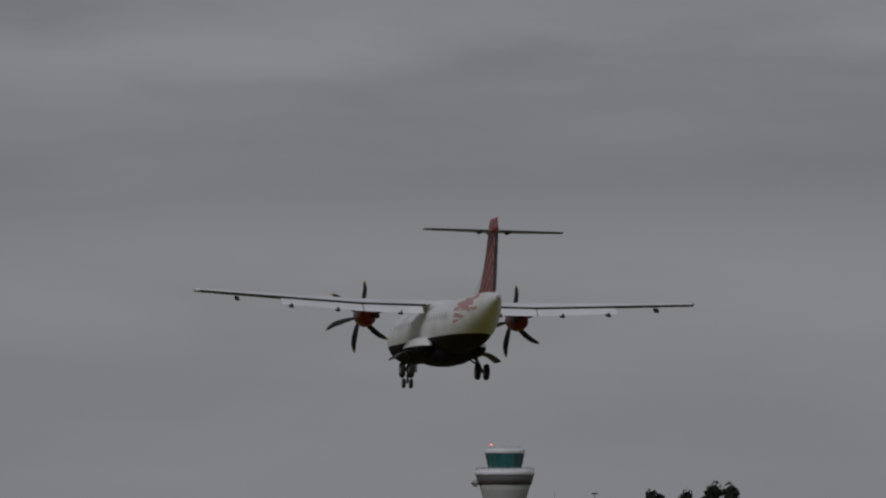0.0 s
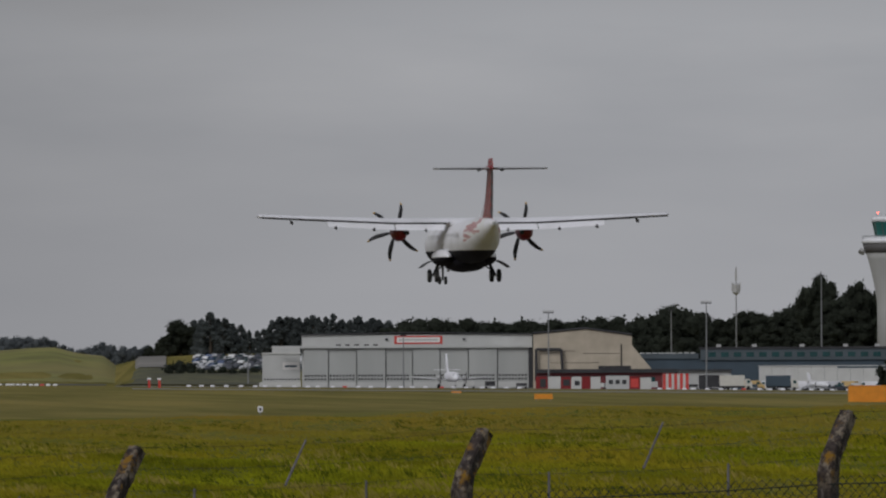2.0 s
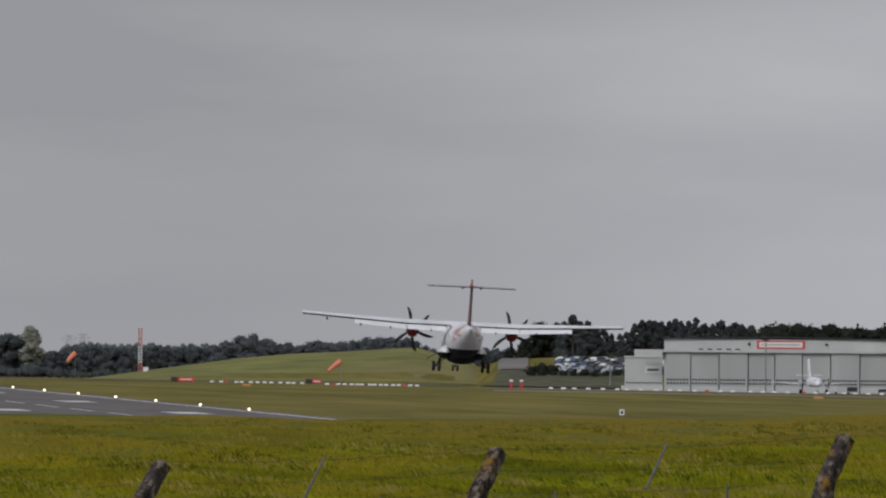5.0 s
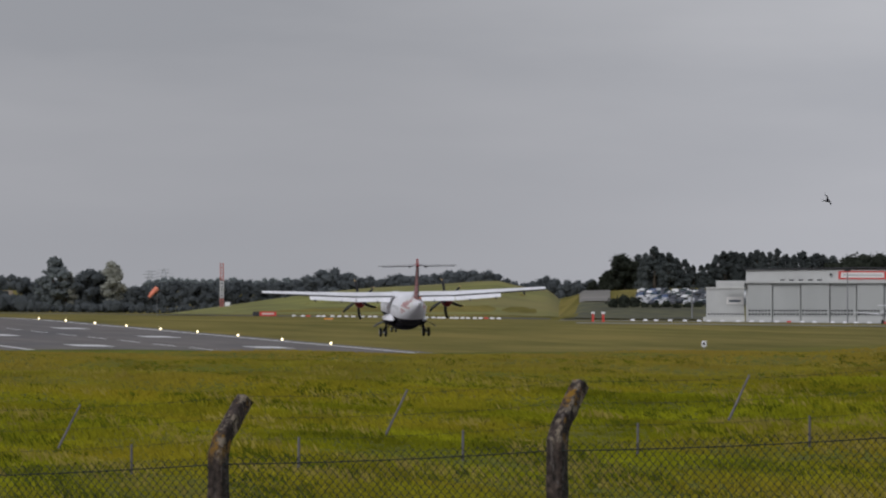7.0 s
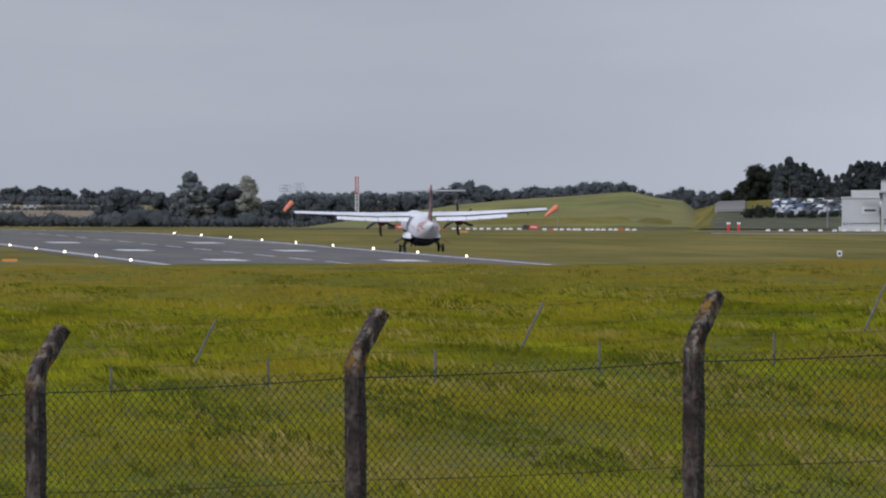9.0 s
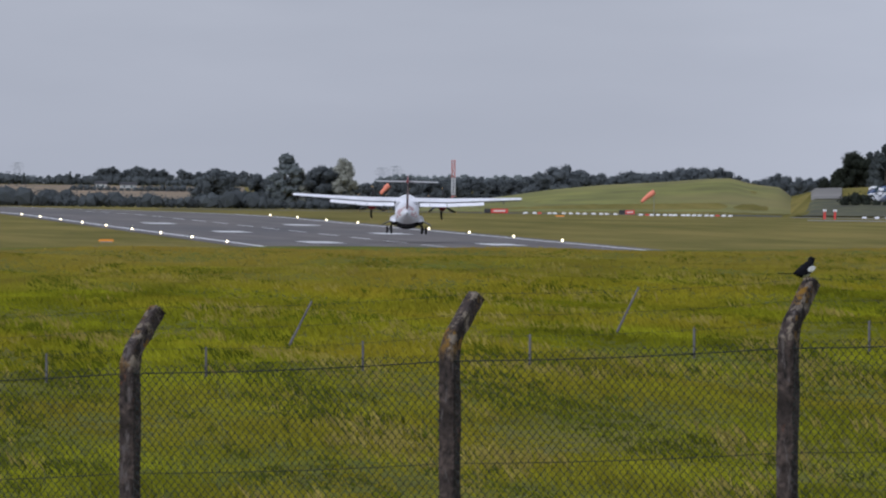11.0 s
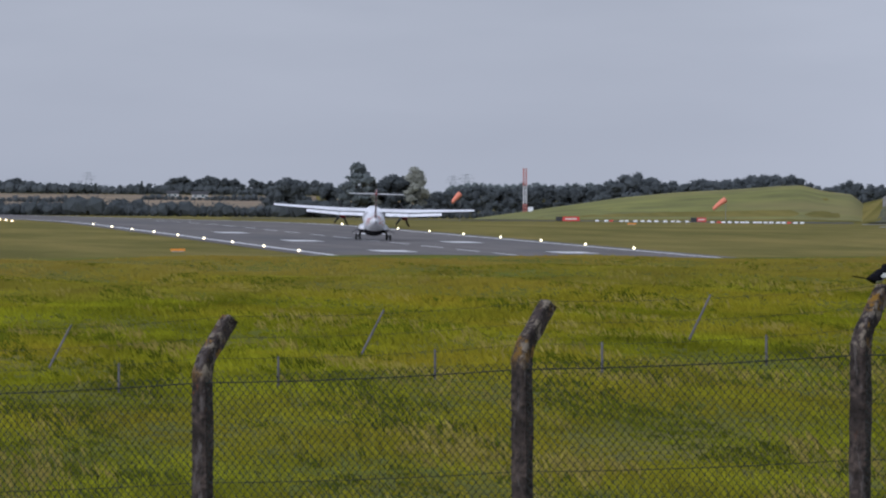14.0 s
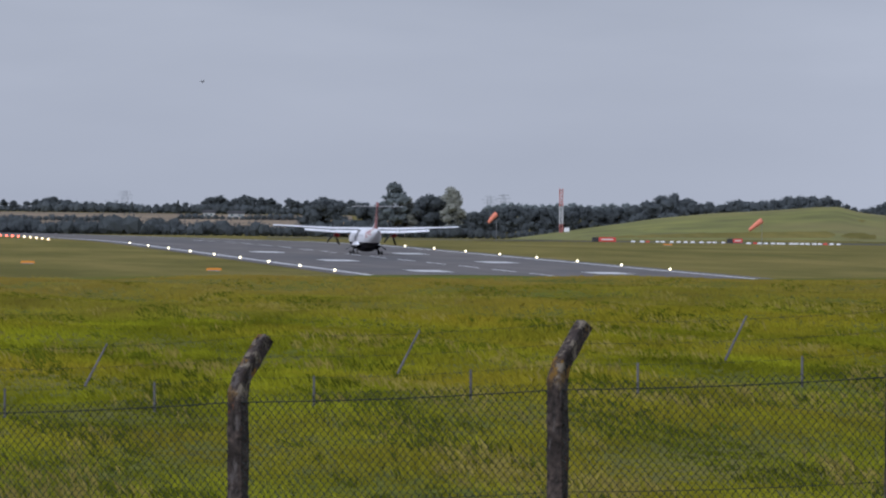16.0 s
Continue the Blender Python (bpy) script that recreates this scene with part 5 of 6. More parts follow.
def van(col, label):
    v = thing("parked_van", pose(0, 0, -300), label, "van", "vehicles on the apron")
    prof = [(-2.5, 0.4), (-2.5, 2.1), (-2.3, 2.25), (1.2, 2.25), (1.9, 1.35), (2.6, 1.15), (2.65, 0.4)]
    part("body", loft(bmesh.new(), [[(x, y, z) for x, z in prof] for y in (-0.95, 0.95)]), col, v)
    for s in (-1, 1):
        part("cab_window", loft(bmesh.new(), [[(x, s * y, z) for x, z in ((0.5, 1.35), (0.5, 1.95), (1.15, 1.95), (1.65, 1.35))] for y in (0.93, 0.965)]), GLASS, v)
        for x in (-1.6, 1.7):
            part("tyre", loft(bmesh.new(), [ring(x, s * y, 0.36, 0.36, 0.36, 10) for y in (0.75, 0.98)]), BLACK, v)
    part("windscreen", blk(1.3, 1.34, -0.8, 0.8, 1.5, 2.0), GLASS, v)
    return v


def baggage_cart(bearing, distance):
    c = thing("baggage_cart", spot(bearing, distance, 0.06) @ pose(0, 0, 0, 0, 0, tree_rnd.uniform(-30, 30)), "low grey baggage cart on the apron", "cart", "vehicles on the apron")
    part("deck", blk(-1.4, 1.4, -0.7, 0.7, 0.45, 0.6), GREYPAINT, c)
    part("load", blk(-1.2, 1.1, -0.6, 0.6, 0.604, 1.2 + tree_rnd.random() * 0.8), tree_rnd.choice((SLATE, BLUEDARK, SHED, CLAD)), c)
    for x in (-1, 1):
        for s in (-1, 1):
            part("tyre", loft(bmesh.new(), [ring(x, s * y, 0.23, 0.23, 0.23, 8) for y in (0.5, 0.66)]), BLACK, c)


def apron_vehicles():
    pats = [van(WHITE, "white panel van parked on the apron"), van(YELLOW, "yellow airport van parked on the apron")]
    for i in range(15):
        b = 11.02 + 0.098 * i + tree_rnd.uniform(-0.03, 0.03)
        m = spot(b, 2360 + tree_rnd.uniform(-10, 30), 0.06) @ pose(0, 0, 0, 0, 0, tree_rnd.choice((0, 180, 30, 150, 200)))
        k = 0 if i % 6 else 1
        copy_thing(pats[k], m)
    for p in pats:
        for ob in (*p.children, p):
            bpy.data.objects.remove(ob)
    for i in range(16):
        baggage_cart(9.35 + 0.19 * i + tree_rnd.uniform(-0.05, 0.05), 2345 + tree_rnd.uniform(-5, 25))


def lorry(bearing, distance, body, cabcol, label):
    t = thing("lorry", spot(bearing, distance, 0.06), label, "lorry", "lorries on the apron")
    part("box_body", blk(-3.6, 2.4, -1.2, 1.2, 0.95, 3.5), body, t)
    part("cab", loft(bmesh.new(), [[(2.5, y, 0.5), (2.5, y, 2.6), (3.6, y, 2.6), (4.2, y, 1.6), (4.25, y, 0.5)] for y in (-1.1, 1.1)]), cabcol, t)
    part("cab_window", blk(3.0, 3.7, -1.14, -1.104, 1.6, 2.3), GLASS, t)
    part("chassis", blk(-3.5, 2.5, -0.9, 0.9, 0.55, 0.95), BLACK, t)
    for x in (-2.6, -1.6, 3.3):
        for s in (-1, 1):
            part("tyre", loft(bmesh.new(), [ring(x, s * y, 0.48, 0.48, 0.48, 12) for y in (0.8, 1.1)]), BLACK, t)


def parked_jet(bearing, distance, scale, heading, label):
    j = thing("parked_aircraft", spot(bearing, distance, 0.06) @ pose(0, 0, 0, 0, 0, heading), label, "aircraft", "parked aircraft")
    k = scale
    part("fuselage", loft(bmesh.new(), [ring(0, y * k, z * k, r * k, r * k, 16) for y, z, r in ((-7.5, 1.9, 0.06), (-7.2, 1.95, 0.4), (-6.4, 2.1, 0.75), (-5.2, 2.25, 0.95), (-2, 2.3, 1.0), (3, 2.3, 1.0), (5.5, 2.5, 0.7), (8, 2.8, 0.2))]), WHITE, j, "", True)
    part("windscreen", loft(bmesh.new(), [ring(0, y * k, 2.62 * k, rx * k, 0.16 * k, 12) for y, rx in ((-6.5, 0.52), (-5.9, 0.72))]), GLASS, j)
    part("wing", loft(bmesh.new(), [aerofoil(x * k, (-0.6 + abs(x) * 0.1) * k, (1.7 + abs(x) * 0.07) * k, -(2.2 - abs(x) * 0.13) * k, 0.13) for x in (-8.2, -3, 0, 3, 8.2)]), WHITE, j, "", True)
    part("fin", loft(bmesh.new(), [[(-0.12 * k, y0 * k, z * k), (0.12 * k, y0 * k, z * k), (0.06 * k, y1 * k, z * k), (-0.06 * k, y1 * k, z * k)] for z, y0, y1 in ((2.8, 4.4, 8.0), (6.9, 7.4, 9.0))]), WHITE, j)
    part("tailplane", blk(-2.6 * k, 2.6 * k, 6.6 * k, 7.8 * k, 3.6 * k, 3.72 * k), WHITE, j)
    for s in (-1, 1):
        n = part("nacelle", loft(bmesh.new(), [ring(s * 2.6 * k, y * k, 2.05 * k, r * k, r * k, 12) for y, r in ((-2.4, 0.2), (-2.2, 0.42), (0, 0.5), (2, 0.3))]), GREYPAINT, j, "", True)
        part("propeller_blade", blk(s * 2.6 * k - 0.08, s * 2.6 * k + 0.08, -2.5 * k, -2.42 * k, 0.95 * k, 3.15 * k), BLACK, n)
        part("main_wheel", loft(bmesh.new(), [ring((s * 2.6 + d) * k, 0.2 * k, 0.4 * k, 0.4 * k, 0.4 * k, 12, "x") for d in (-0.25, 0.25)]), BLACK, j)
        part("gear_leg", rod((s * 2.6 * k, 0.2 * k, 0.4 * k), (s * 2.6 * k, 0.2 * k, 1.8 * k), 0.12, 0.12, 6), GREYPAINT, j)
    part("nose_wheel", loft(bmesh.new(), [ring(d * k, -5.6 * k, 0.3 * k, 0.3 * k, 0.3 * k, 12, "x") for d in (-0.15, 0.15)]), BLACK, j)
    part("nose_leg", rod((0, -5.6 * k, 0.3 * k), (0, -5.6 * k, 1.5 * k), 0.08, 0.08, 6), GREYPAINT, j)


hangar()
gabled_hangar()
blue_terminal()
control_tower()
old_terminal()
for b, wd, h, mt, lb, ps in (
        (9.80, 2.9, 3.0, RED, "red site cabin with a dark doorway", ((0.3, 0.7, 0.4, 2.4, SLATE),)), (9.875, 2.9, 3.0, SHED, "white site cabin on the apron", ()),
        (9.945, 2.7, 3.0, RED, "red site cabin with a dark window", ((0.0, 0.8, 0.8, 2.3, SLATE),)), (10.005, 2.6, 3.0, SHED, "white site cabin with one window", ((0.1, 0.6, 0.9, 2.0, SLATE),)),
        (10.06, 2.2, 3.1, RED, "plain red site cabin on the apron", ()), (10.115, 2.4, 3.0, SHED, "plain white site cabin on the apron", ()),
        (10.245, 5.6, 3.3, CLAD, "grey portable cabin with small windows", ((-1.6, 0.5, 1.3, 2.3, SLATE), (0, 0.5, 1.3, 2.3, SLATE), (1.6, 0.5, 1.3, 2.3, SLATE))),
        (10.345, 2.6, 3.2, RED, "red and white site cabin", ((0, 0.9, 0.5, 2.6, SIGNRED),)), (10.41, 2.6, 2.9, SHED, "white cabin beside the low building", ())):
    cabin(b, 2330, wd, h, mt, lb, ps)
cabin(10.585, 2325, 6.2, 3.9, SHED, "white cabin painted with broad red stripes", [(-2.7 + i * 1.35, 0.36, 0.1, 3.88, SIGNRED) for i in range(5)])
orange = thing("orange_container", spot(11.715, 1520), "orange metal container standing in the grass", "container")
part("shell", blk(-3.2, 3.2, 0, 2.4, 0.0, 2.45), ORANGE, orange)
for i in range(11):
    part("rib", blk(-2.85 + i * 0.55, -2.6 + i * 0.55, -0.06, -0.002, 0.15, 2.25), ORANGE, orange)
part("lid", blk(-3.05, 3.05, -0.1, 2.5, 2.45, 2.6), ORANGE, orange)
for x in (-3.06, 3.0):
    part("lifting_lug", blk(x, x + 0.1, 0.5, 1.5, 0.8, 1.9), SLATE, orange)
bar = thing("orange_marker_board", spot(9.81, 1500), "low orange marker board in the grass", "marker board")
part("board", blk(-1.4, 1.4, 0, 0.12, 0.25, 1.05), ORANGE, bar)
for x in (-1.1, 1.1):
    part("leg", rod((x, 0.06, 0), (x, 0.06, 0.3), 0.05, 0.05, 6), STEEL, bar)
for b, d, top, hd, lb in ((9.841, 2380, 0.302, "ring", "tall slim apron floodlight mast"), (10.766, 2350, 0.355, "ring", "tall slim apron floodlight mast"), (10.941, 2600, 0.56, "lattice", "communications mast with aerials"),
                          (12.38, 2560, 0.59, "plain", "tall slim lamp mast among trees"), (12.075, 2460, 0.535, "gantry", "steel mast with a broad crossbeam"), (11.44, 2500, 0.51, "plain", "tall dark slim mast before the trees"),
                          (13.07, 2440, 0.43, "plain", "slim lamp mast by the terminal"), (8.08, 2500, 0.06, "plain", "short lamp mast beside the car park"), (8.99, 2400, 0.17, "plain", "slim lamp mast before the hangar"),
                          (10.56, 2650, 0.31, "plain", "thin aerial pole behind the hangars")):
    mast(b, d, top, hd, lb)
striped_mast()
windsock(4.945, 2350, 6.6, 2.7, 38, 205, "orange windsock blowing beside the runway")
windsock(6.50, 2250, 5.6, 3.5, 30, 200, "orange windsock blowing beside the taxiway")
windsock(12.60, 1750, 6.2, 4.2, 74, 200, "orange windsock hanging limp by the apron")
car_park()
CREAM = material("lorry_cream", (0.6, 0.58, 0.52), 0.5, vary=0.05)
lorry(10.93, 2335, CREAM, CREAM, "cream box lorry parked on the apron")
lorry(11.2, 2340, BLUEDARK, CREAM, "lorry with a dark blue box body")
apron_vehicles()
parked_jet(9.272, 2335, 1.2, 8, "white twin turboprop parked nose-on before the hangar")
parked_jet(11.42, 2325, 0.62, 30, "small white light aircraft parked on the apron")
parked_jet(13.05, 2330, 0.9, -60, "white business aircraft parked before the terminal")


def barriers():
    pat = None
    for k, (b0, b1, d, n) in enumerate(((5.75, 6.32, 2480, 13), (6.42, 6.98, 2360, 16), (7.72, 9.75, 2320, 26), (10.48, 12.4, 2318, 26))):
        for i in range(n):
            b = b0 + (b1 - b0) * (i + tree_rnd.uniform(-0.2, 0.2)) / n
            c = (WHITE, SIGNRED)[1 if tree_rnd.random() < 0.1 else 0]
            t = thing("barrier_block", spot(b, d, 0.08) @ pose(0, 0, 0, 0, 0, tree_rnd.uniform(-8, 8)), "white plastic barrier block beside the taxiway" if c is WHITE else "red plastic barrier block beside the taxiway", "barrier", "taxiway barriers")
            part("body", loft(bmesh.new(), [[(-0.6 * u, -0.25 * u, z), (0.6 * u, -0.25 * u, z), (0.6 * u, 0.25 * u, z), (-0.6 * u, 0.25 * u, z)] for z, u in ((0, 0.9), (0.16, 0.85), (0.4, 0.7))]), c, t)


barriers()


def taxi_sign(bearing, distance, width, label):
    t = thing("taxiway_sign", spot(bearing, distance, 0.0), label, "sign")
    part("panel", blk(-width / 2, width / 2, 0, 0.25, 0.35, 1.35), SIGNRED, t)
    part("yellow_panel", blk(-width / 2 - 1.5, -width / 2 - 0.02, 0, 0.25, 0.35, 1.35), SLATE, t)
    part("bar", blk(-width * 0.35, width * 0.35, -0.02, -0.004, 0.7, 1.0), SIGNWHITE, t)
    for x in (-width * 0.4, 0, width * 0.4):
        part("leg", rod((x, 0.12, -0.1), (x, 0.12, 0.36), 0.05, 0.05, 6), STEEL, t)


taxi_sign(5.595, 2200, 3.8, "red taxiway sign with a dark end panel")
taxi_sign(6.36, 2330, 2.2, "small red taxiway sign near the barriers")
for s in (0, 1):
    a = thing("red_monitor_post", spot(7.50 + s * 0.06, 2050), "red post with a white box on top", "marker post", "monitor posts")
    part("leg", blk(-0.25, 0.25, -0.2, 0.2, 0, 1.7), SIGNRED, a)
    part("box", blk(-0.4, 0.4, -0.3, 0.3, 1.7, 2.1), WHITE, a)
w = thing("white_marker", spot(8.15, 1200), "small white marker box in the grass", "marker")
part("box", blk(-0.3, 0.3, 0, 0.5, 0.3, 1.0), WHITE, w)
part("face", blk(-0.15, 0.15, -0.03, -0.003, 0.45, 0.8), SLATE, w)
part("leg", rod((0, 0.25, -0.1), (0, 0.25, 0.3), 0.06, 0.06, 6), STEEL, w)
for b, d in ((3.29, 1110), (2.2, 1180), (5.95, 1900), (9.3, 1700)):
    o = thing("orange_marker", spot(b, d), "low faded orange ground marker", "marker", "ground markers")
    part("board", loft(bmesh.new(), [[(-0.9, 0, 0.1), (0.9, 0, 0.1), (0.9, 0.15, 0.1), (-0.9, 0.15, 0.1)], [(-0.8, 0.03, 0.35), (0.8, 0.03, 0.35), (0.8, 0.12, 0.35), (-0.8, 0.12, 0.35)]]), ORANGE, o)
    part("foot", blk(-0.7, 0.7, 0, 0.15, -0.1, 0.1), STEEL, o)


def approach_lights():
    for i in range(9):
        b, d = 2.04 + 0.035 * i, 1900 - 33 * i
        p = thing("slope_light", spot(b, d), "low approach slope light, red" if i < 4 else "low approach slope light, white", "runway light", "approach slope lights")
        part("housing", blk(-0.35, 0.35, -0.1, 0.6, 0.25, 0.6), YELLOW, p)
        bm = bmesh.new()
        bmesh.ops.create_icosphere(bm, subdivisions=2, radius=0.15, matrix=Matrix.Translation((0, -0.15, 0.45)))
        part("lamp", bm, LAMPRED if i < 4 else LAMPGLOW, p, "", True)
        part("leg", rod((0, 0.2, -0.1), (0, 0.2, 0.26), 0.05, 0.05, 6), STEEL, p)


approach_lights()


def pylon(bearing, distance, height):
    p = thing("electricity_pylon", spot(bearing, distance), "lattice electricity pylon far away, haze painted into its colour", "pylon", "far pylons")
    bm = bmesh.new()
    for s in (-1, 1):
        tube(bm, (s * 2.6, 0, 0), (s * 0.5, 0, height), 0.13, 0.09, 4)
    for i in range(6):
        a, b = i / 6, (i + 1) / 6
        wa, wb = 2.6 - 2.1 * a, 2.6 - 2.1 * b
        tube(bm, (-wa, 0, a * height), (wb, 0, b * height), 0.06, 0.06, 4)
        tube(bm, (wa, 0, a * height), (-wb, 0, b * height), 0.06, 0.06, 4)
    part("frame", bm, HAZESTEEL, p)
    for u, wd in ((0.68, 3.0), (0.82, 3.6), (0.95, 2.6)):
        part("crossarm", rod((-wd, 0, height * u), (wd, 0, height * u), 0.11, 0.11, 4), HAZESTEEL, p)


for b, top in ((2.77, 0.19), (4.905, 0.165), (4.985, 0.175)):
    pylon(b, 4500, height_for(b, 4500, top))


def farmhouse(bearing, distance, wide, wallmat, label):
    f = thing("farm_building", spot(bearing, distance), label, "building", "far buildings")
    part("wall", blk(-wide, wide, 0, 8, -1, 1.7), wallmat, f)
    part("roof", loft(bmesh.new(), [[(-wide - 0.3, -0.3, 1.7), (-wide - 0.3, 4, 2.9), (-wide - 0.3, 8.3, 1.7)], [(wide + 0.3, -0.3, 1.7), (wide + 0.3, 4, 2.9), (wide + 0.3, 8.3, 1.7)]]), SLATE, f)
    for x in (-wide * 0.5, wide * 0.4):
        part("window", blk(x - 0.4, x + 0.4, -0.06, -0.003, 0.7, 1.4), GLASS, f)


farmhouse(3.26, 3900, 2.4, SHED, "white farm building beyond the field")
farmhouse(3.42, 3880, 3.2, CLAD, "grey barn beyond the field")


# ---- birds ----
BIRDBLACK = material("bird_black", (0.007, 0.007, 0.010), 0.8, vary=0.3, scale=30)
BIRDBLACK.node_tree.nodes["Principled BSDF"].inputs["Specular IOR Level"].default_value = 0.1
BIRDWHITE = material("bird_white", (0.75, 0.75, 0.74), 0.6, vary=0.1, scale=30)


def magpie():
    m = thing("magpie", pose(0, 0, 0), "black and white magpie with a long tail", "bird")
    rs = [ring(0, y, z, r, r * 1.05, 12) for y, z, r in ((0.10, 0.155, 0.01), (0.085, 0.155, 0.04), (0.04, 0.135, 0.062), (-0.02, 0.12, 0.066), (-0.08, 0.115, 0.05), (-0.13, 0.12, 0.02))]
    body = part("body", loft(bmesh.new(), rs, mat=lambda i, j: 1 if 1 <= i <= 3 and math.sin(2 * math.pi * (j + 0.5) / 12) < -0.05 else 0), [BIRDBLACK, BIRDWHITE], m, "black body with a white belly", True)
    bm = bmesh.new()
    bmesh.ops.create_icosphere(bm, subdivisions=2, radius=0.036, matrix=Matrix.Translation((0, 0.10, 0.195)))
    head = part("head", bm, BIRDBLACK, m, "", True)
    part("neck", rod((0, 0.06, 0.15), (0, 0.098, 0.19), 0.045, 0.034, 10), BIRDBLACK, m, "", True)
    part("beak", rod((0, 0.128, 0.195), (0, 0.172, 0.188), 0.012, 0.002, 6), BIRDBLACK, head)
    part("tail", loft(bmesh.new(), [[(-w, y, z), (w, y, z), (w, y, z - 0.008), (-w, y, z - 0.008)] for y, z, w in ((-0.11, 0.125, 0.022), (-0.22, 0.165, 0.03), (-0.34, 0.215, 0.02))]), BIRDBLACK, m, "long black tail, cocked up")
    for s in (-1, 1):
        wg = part("wing", loft(bmesh.new(), [[(s * x, y, z + 0.006), (s * (x + 0.004), y, z - h), (s * (x - 0.012), y, z - h), (s * (x - 0.012), y, z)] for y, x, z, h in ((0.06, 0.05, 0.155, 0.03), (0.0, 0.068, 0.155, 0.07), (-0.07, 0.062, 0.145, 0.055), (-0.14, 0.03, 0.135, 0.015))]), BIRDBLACK, m)
        part("wing_patch", loft(bmesh.new(), [ring(s * (0.073 + d), 0.02, 0.128, 0.05, 0.026, 8, "x") for d in (-0.01, 0.008)]), BIRDWHITE, wg, "white shoulder patch")
        part("leg", rod((s * 0.022, -0.01, 0.0), (s * 0.026, 0.0, 0.075), 0.005, 0.007, 5), BIRDBLACK, m)
        part("foot", rod((s * 0.022, -0.03, 0.004), (s * 0.022, 0.035, 0.004), 0.005, 0.004, 5), BIRDBLACK, m)
    for ob in m.children_recursive:
        ob.data.transform(Matrix.Scale(0.72, 4))
    return m


def swallow():
    b = thing("swallow", pose(0, 0, 0), "small dark swallow in flight", "bird", "flying birds")
    part("body", loft(bmesh.new(), [ring(0, y, 0, r, r, 10) for y, r in ((0.09, 0.004), (0.07, 0.02), (0.02, 0.028), (-0.05, 0.018), (-0.08, 0.008))]), BIRDBLACK, b, "", True)
    for s in (-1, 1):
        part("wing", loft(bmesh.new(), [[(s * x, y, z), (s * x, y - c * 0.5, z + 0.006), (s * x, y - c, z)] for x, y, c, z in ((0.015, 0.05, 0.06, 0), (0.08, 0.06, 0.05, 0.03), (0.16, 0.0, 0.02, 0.05))]), BIRDBLACK, b)
        part("tail_feather", rod((s * 0.006, -0.07, 0), (s * 0.03, -0.15, 0), 0.007, 0.002, 5), BIRDBLACK, b)
    return b


perched, flyer, far_flyer = magpie(), swallow(), swallow()


# ---- rough grass between the fence and the crest ----
TUSSOCK = material("tussock_blade", (0.104, 0.122, 0.006), 0.75, vary=0.4, scale=0.3, spread=0.4)

TUSSOCK.node_tree.nodes["Principled BSDF"].inputs["Specular IOR Level"].default_value = 0.1


def rough_grass(name, count, lo, hi, h0, h1, width, mat, seed, label, tuft=5, clumped=0.0):
    rnd = np.random.RandomState(seed)
    r = np.sqrt(rnd.uniform(lo ** 2, hi ** 2, count * 3)) if clumped == 0 else rnd.uniform(lo, hi, count * 3)
    az = np.radians(rnd.uniform(1.7, 13.6, count * 3))
    x, y = r * np.sin(az), r * np.cos(az)
    if clumped:
        f = np.array([noise.noise((a * 0.55, b * 0.05, seed)) + 0.5 * noise.noise((a * 1.9, b * 0.2, seed)) for a, b in zip(x, y)])
        keep = f > clumped
        x, y, r = x[keep], y[keep], r[keep]
    x, y, r = x[:count], y[:count], r[:count]
    n = len(x)
    z = land(x, y)
    big = 0.75 + 0.5 * (np.sin(x * 0.9 + 2 * np.sin(y * 0.11)) * np.sin(y * 0.16 + 1.1)) + 0.2 * rnd.rand(n)
    bx = np.repeat(x, tuft) + rnd.normal(0, 0.06, n * tuft)
    by = np.repeat(y, tuft) + rnd.normal(0, 0.10, n * tuft)
    bz = np.repeat(z, tuft) - 0.02
    h = rnd.uniform(h0, h1, n * tuft) * np.repeat(np.clip(big, 0.5, 1.4) * (1 - 0.45 * smooth(230, 340, r)), tuft)
    w = width * rnd.uniform(0.6, 1.4, n * tuft) * np.repeat(np.clip(r / 160, 0.75, 1.5), tuft)
    lean_x = -h * rnd.uniform(-0.1, 0.6, n * tuft) + rnd.normal(0, 0.05, n * tuft)
    lean_y = rnd.normal(0, 0.15, n * tuft) * h
    a = np.stack([bx - w, by, bz], -1)
    b = np.stack([bx + w, by, bz], -1)
    c = np.stack([bx + lean_x * 0.4 + w * 0.7, by + lean_y * 0.4, bz + h * 0.65], -1)
    d = np.stack([bx + lean_x, by + lean_y, bz + h], -1)
    verts = np.stack([a, b, c, d], 1).reshape(-1, 3)
    k = n * tuft
    base = np.arange(k) * 4
    loops = np.stack([base, base + 1, base + 2, base + 3], -1).reshape(-1)
    me = bpy.data.meshes.new(name)
    me.vertices.add(len(verts))
    me.vertices.foreach_set("co", verts.astype(np.float32).reshape(-1))
    me.loops.add(len(loops))
    me.loops.foreach_set("vertex_index", loops.astype(np.int32))
    me.polygons.add(k)
    me.polygons.foreach_set("loop_start", (np.arange(k) * 4).astype(np.int32))
    me.materials.append(mat)
    me.update()
    me.validate()
    tagged(new(name, me), label, "grass", kind="stuff")


rough_grass("rough_grass", 125000, 92, 345, 0.06, 0.18, 0.0065, BLADE, 3, "long rough green grass leaning in the wind", 6)
rough_grass("grass_tussock", 16000, 93, 335, 0.09, 0.20, 0.007, TUSSOCK, 7, "dark green coarse grass tussocks", 6, clumped=0.2)
rough_grass("seeding_grass", 16000, 93, 345, 0.13, 0.27, 0.0042, STRAW, 5, "pale dry seed heads among the grass", 3, clumped=0.25)


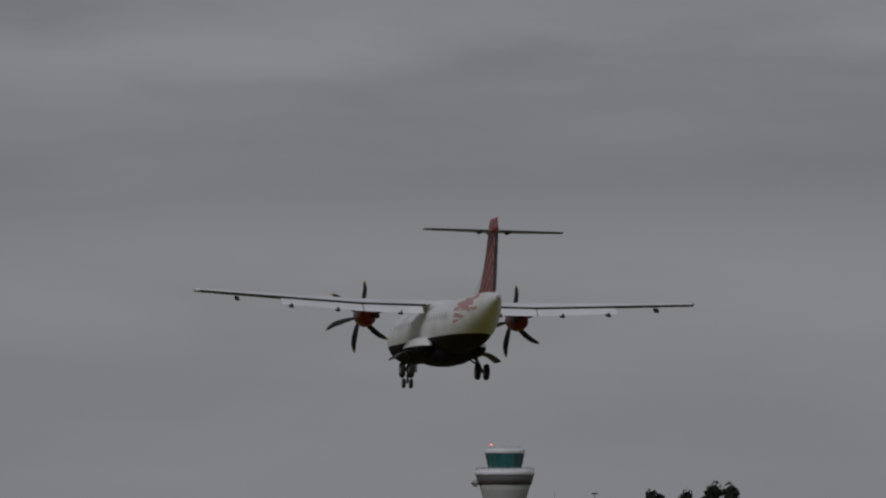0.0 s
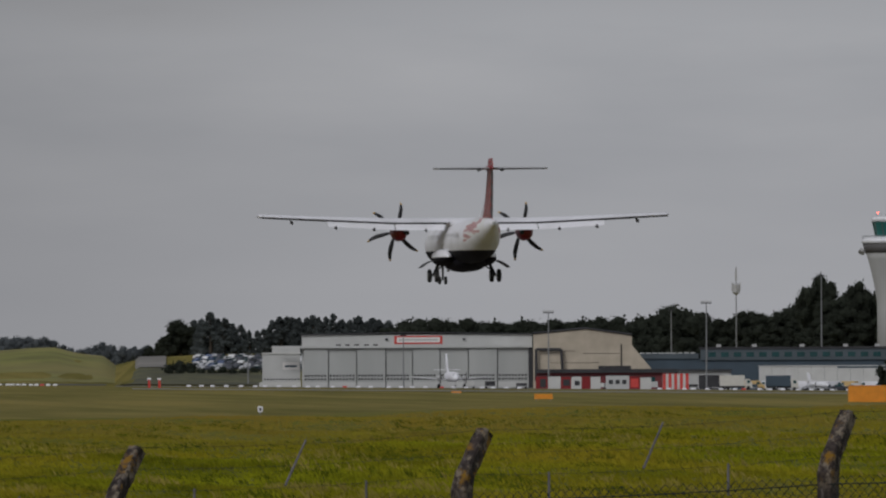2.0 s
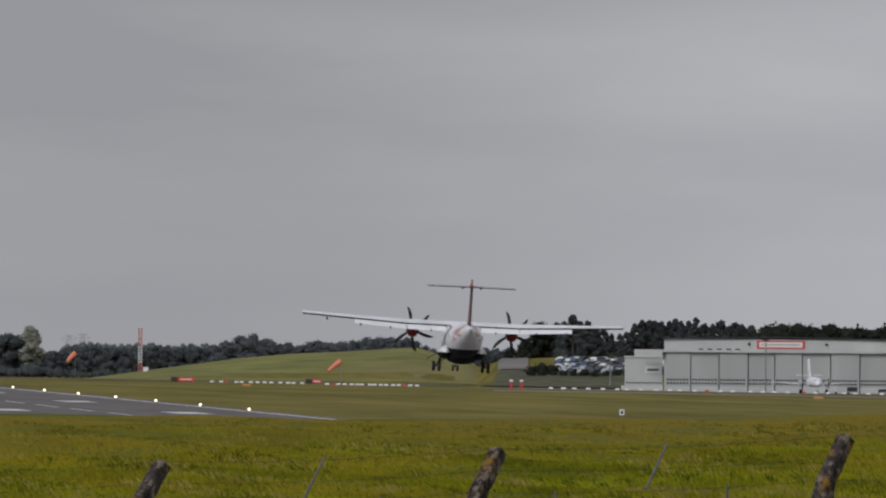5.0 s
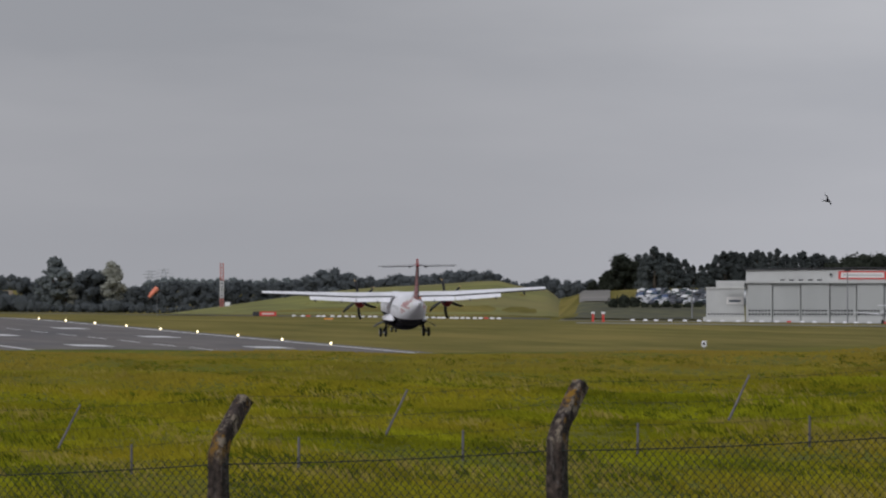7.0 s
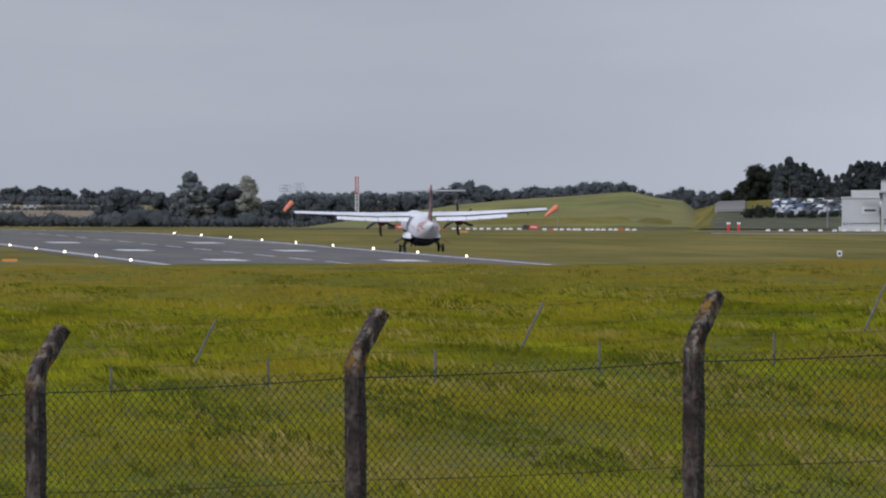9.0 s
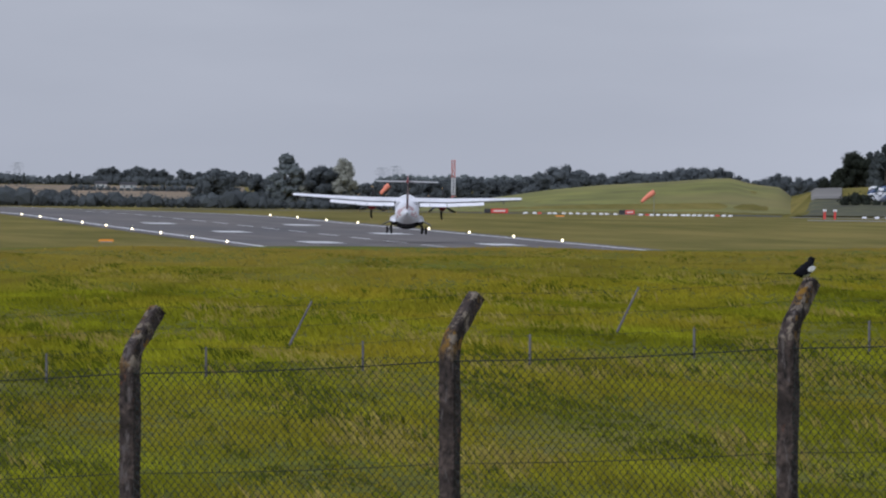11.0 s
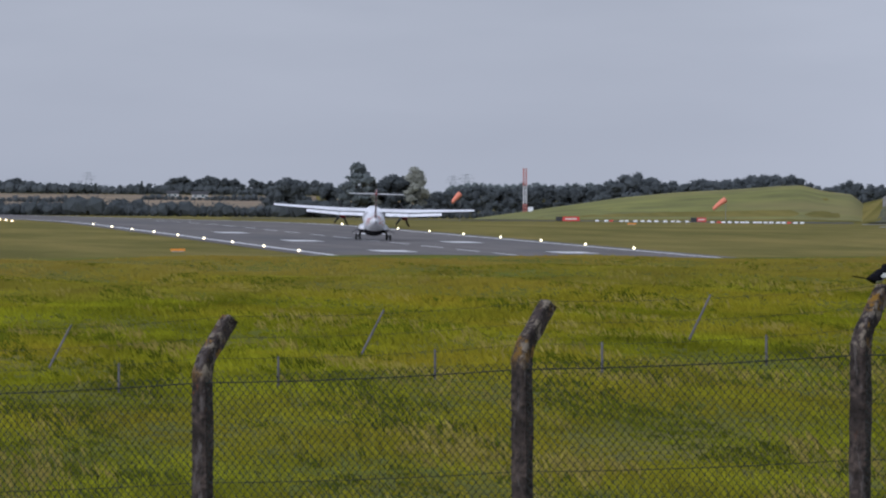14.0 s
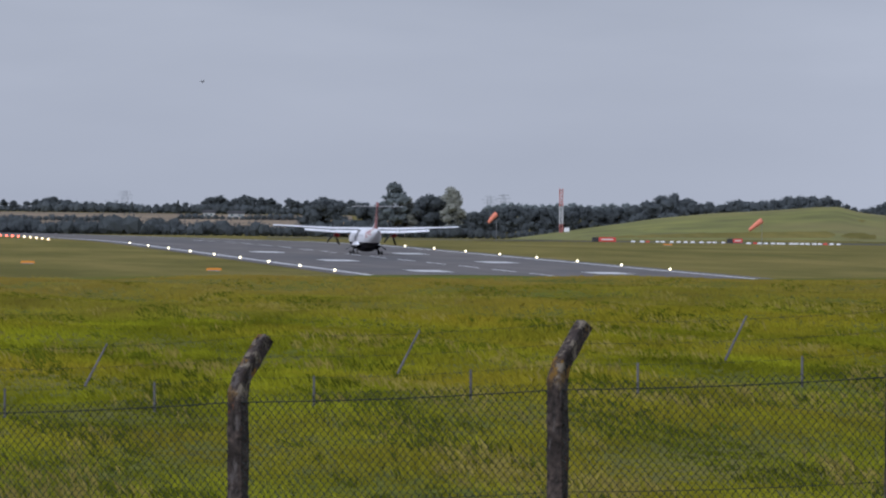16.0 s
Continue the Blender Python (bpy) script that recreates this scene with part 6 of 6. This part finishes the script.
# seconds, place of the wheels, heading, pitch, bank
FLIGHT = [
    (0, 104.13, 511.91, 15.08, 0.70, -1.49, 1.32),
    (0.5, 104.15, 541.25, 13.49, 0.60, -1.10, 0.81),
    (1, 104.06, 570.90, 11.93, 0.93, -0.80, 0.77),
    (1.5, 103.93, 600.89, 10.36, 1.31, -0.38, 1.63),
    (2, 103.87, 630.92, 8.92, 1.69, -0.28, -0.22),
    (2.5, 103.64, 661.22, 7.63, 2.26, 0.09, -0.75),
    (3, 103.24, 692.07, 6.45, 3.78, 0.29, -0.96),
    (3.5, 102.72, 723.17, 5.48, 5.14, 0.50, 0.75),
    (6, 102.49, 867.05, 1.59, 3.01, 0.55, 2.51),
    (6.5, 102.97, 894.90, 0.78, 1.60, 0.98, 0.89),
    (7, 103.46, 922.87, 0.02, 0.76, 1.97, -0.92),
    (7.5, 103.81, 951.06, -0.61, 0.28, 3.37, -2.21),
    (8, 104.01, 979.42, -0.92, 0.28, 3.52, -2.40),
    (8.5, 103.83, 1008.31, -0.71, 0.51, 2.92, -1.41),
    (11, 101.68, 1150.47, -0.94, 5.14, 4.33, 1.07),
    (11.5, 101.05, 1178.54, -1.12, 6.61, 4.99, 1.67),
    (12, 100.54, 1206.34, -1.03, 7.74, 4.79, 3.33),
    (12.5, 100.21, 1233.87, -1.04, 8.85, 4.21, 5.60),
    (13, 100.15, 1260.86, -1.02, 8.45, 3.37, 8.01),
    (13.5, 100.57, 1287.02, -1.22, 6.96, 3.66, 7.33),
    (14, 101.74, 1311.91, -1.28, 3.59, 4.09, 1.93),
    (14.5, 103.05, 1336.44, -1.19, -0.29, 3.75, -2.36),
    (15, 103.79, 1361.54, -0.95, -2.95, 2.81, -3.26),
    (15.5, 103.85, 1387.41, -1.14, -3.68, 1.28, -1.79),
    (16, 103.35, 1413.92, -1.13, -2.66, -0.32, 0.55),
]

FLYER = [(0, -10.0, 0.2), (5.8, 5.84, 0.49), (6.0, 6.27, 0.50), (6.5, 7.56, 0.50), (7.0, 8.87, 0.575), (7.3, 9.7, 0.62), (16, 34.0, 2.5)]
FARFLYER = [(0, -12.0, 0.2), (15.0, 2.4, 0.85), (15.5, 2.73, 0.915), (16, 3.22, 0.83)]


def motions():
    rows = [(t, Matrix.Translation((x, y, z)) @ pose(0, 0, 0, 0, 0, -h) @ pose(0, 0, 0, p, 0, 0) @ pose(0, 0, 0, 0, b, 0)) for t, x, y, z, h, p, b in FLIGHT]
    walk(plane, rows)
    for pr in props:
        at = pr.location.copy()
        walk(pr, [(t, Matrix.Translation(at) @ pose(0, 0, 0, 0, 11 - 44 * k, 0)) for k, t in enumerate(np.linspace(0, 16, 33).tolist())])
    # the magpie waits on the ground, flies to the post and shifts about on it
    def bird_at(b, d, up, turn, tip=0.0):
        a = radians(b)
        return pose(d * math.sin(a), d * math.cos(a), EYE + d * math.tan(radians(up)), 0, 0, turn) @ pose(0, 0, 0, tip, 0, 0)
    g = land(26.0, 62.0) + 0.02
    top = (7.41, 72.1, -0.496)
    walk(perched, [(0, pose(26, 62, g, 0, 0, 60)), (8.8, pose(26, 62, g, 0, 0, 60)), (9.6, pose(17.5, 67, g + 2.6, 0, 0, 62)), (10.4, bird_at(*top, -40, 12)), (10.8, bird_at(*top, -62, -24)),
                   (11.0, bird_at(*top, -60, 20)), (11.5, bird_at(*top, -62, 12)), (12.0, bird_at(*top, -8, 8)), (12.5, bird_at(*top, -16, 6)), (13.0, bird_at(*top, -16, 8)), (13.5, bird_at(*top, -58, 10)),
                   (14.0, bird_at(*top, -56, 14)), (14.5, bird_at(*top, -60, 20)), (16.0, bird_at(*top, -60, 18))])
    walk(flyer, [(t, bird_at(b, 210, up, -60) @ pose(0, 0, 0, 0, 50, 0)) for t, b, up in FLYER])
    walk(far_flyer, [(t, bird_at(b, 420, up, -70)) for t, b, up in FARFLYER])


motions()
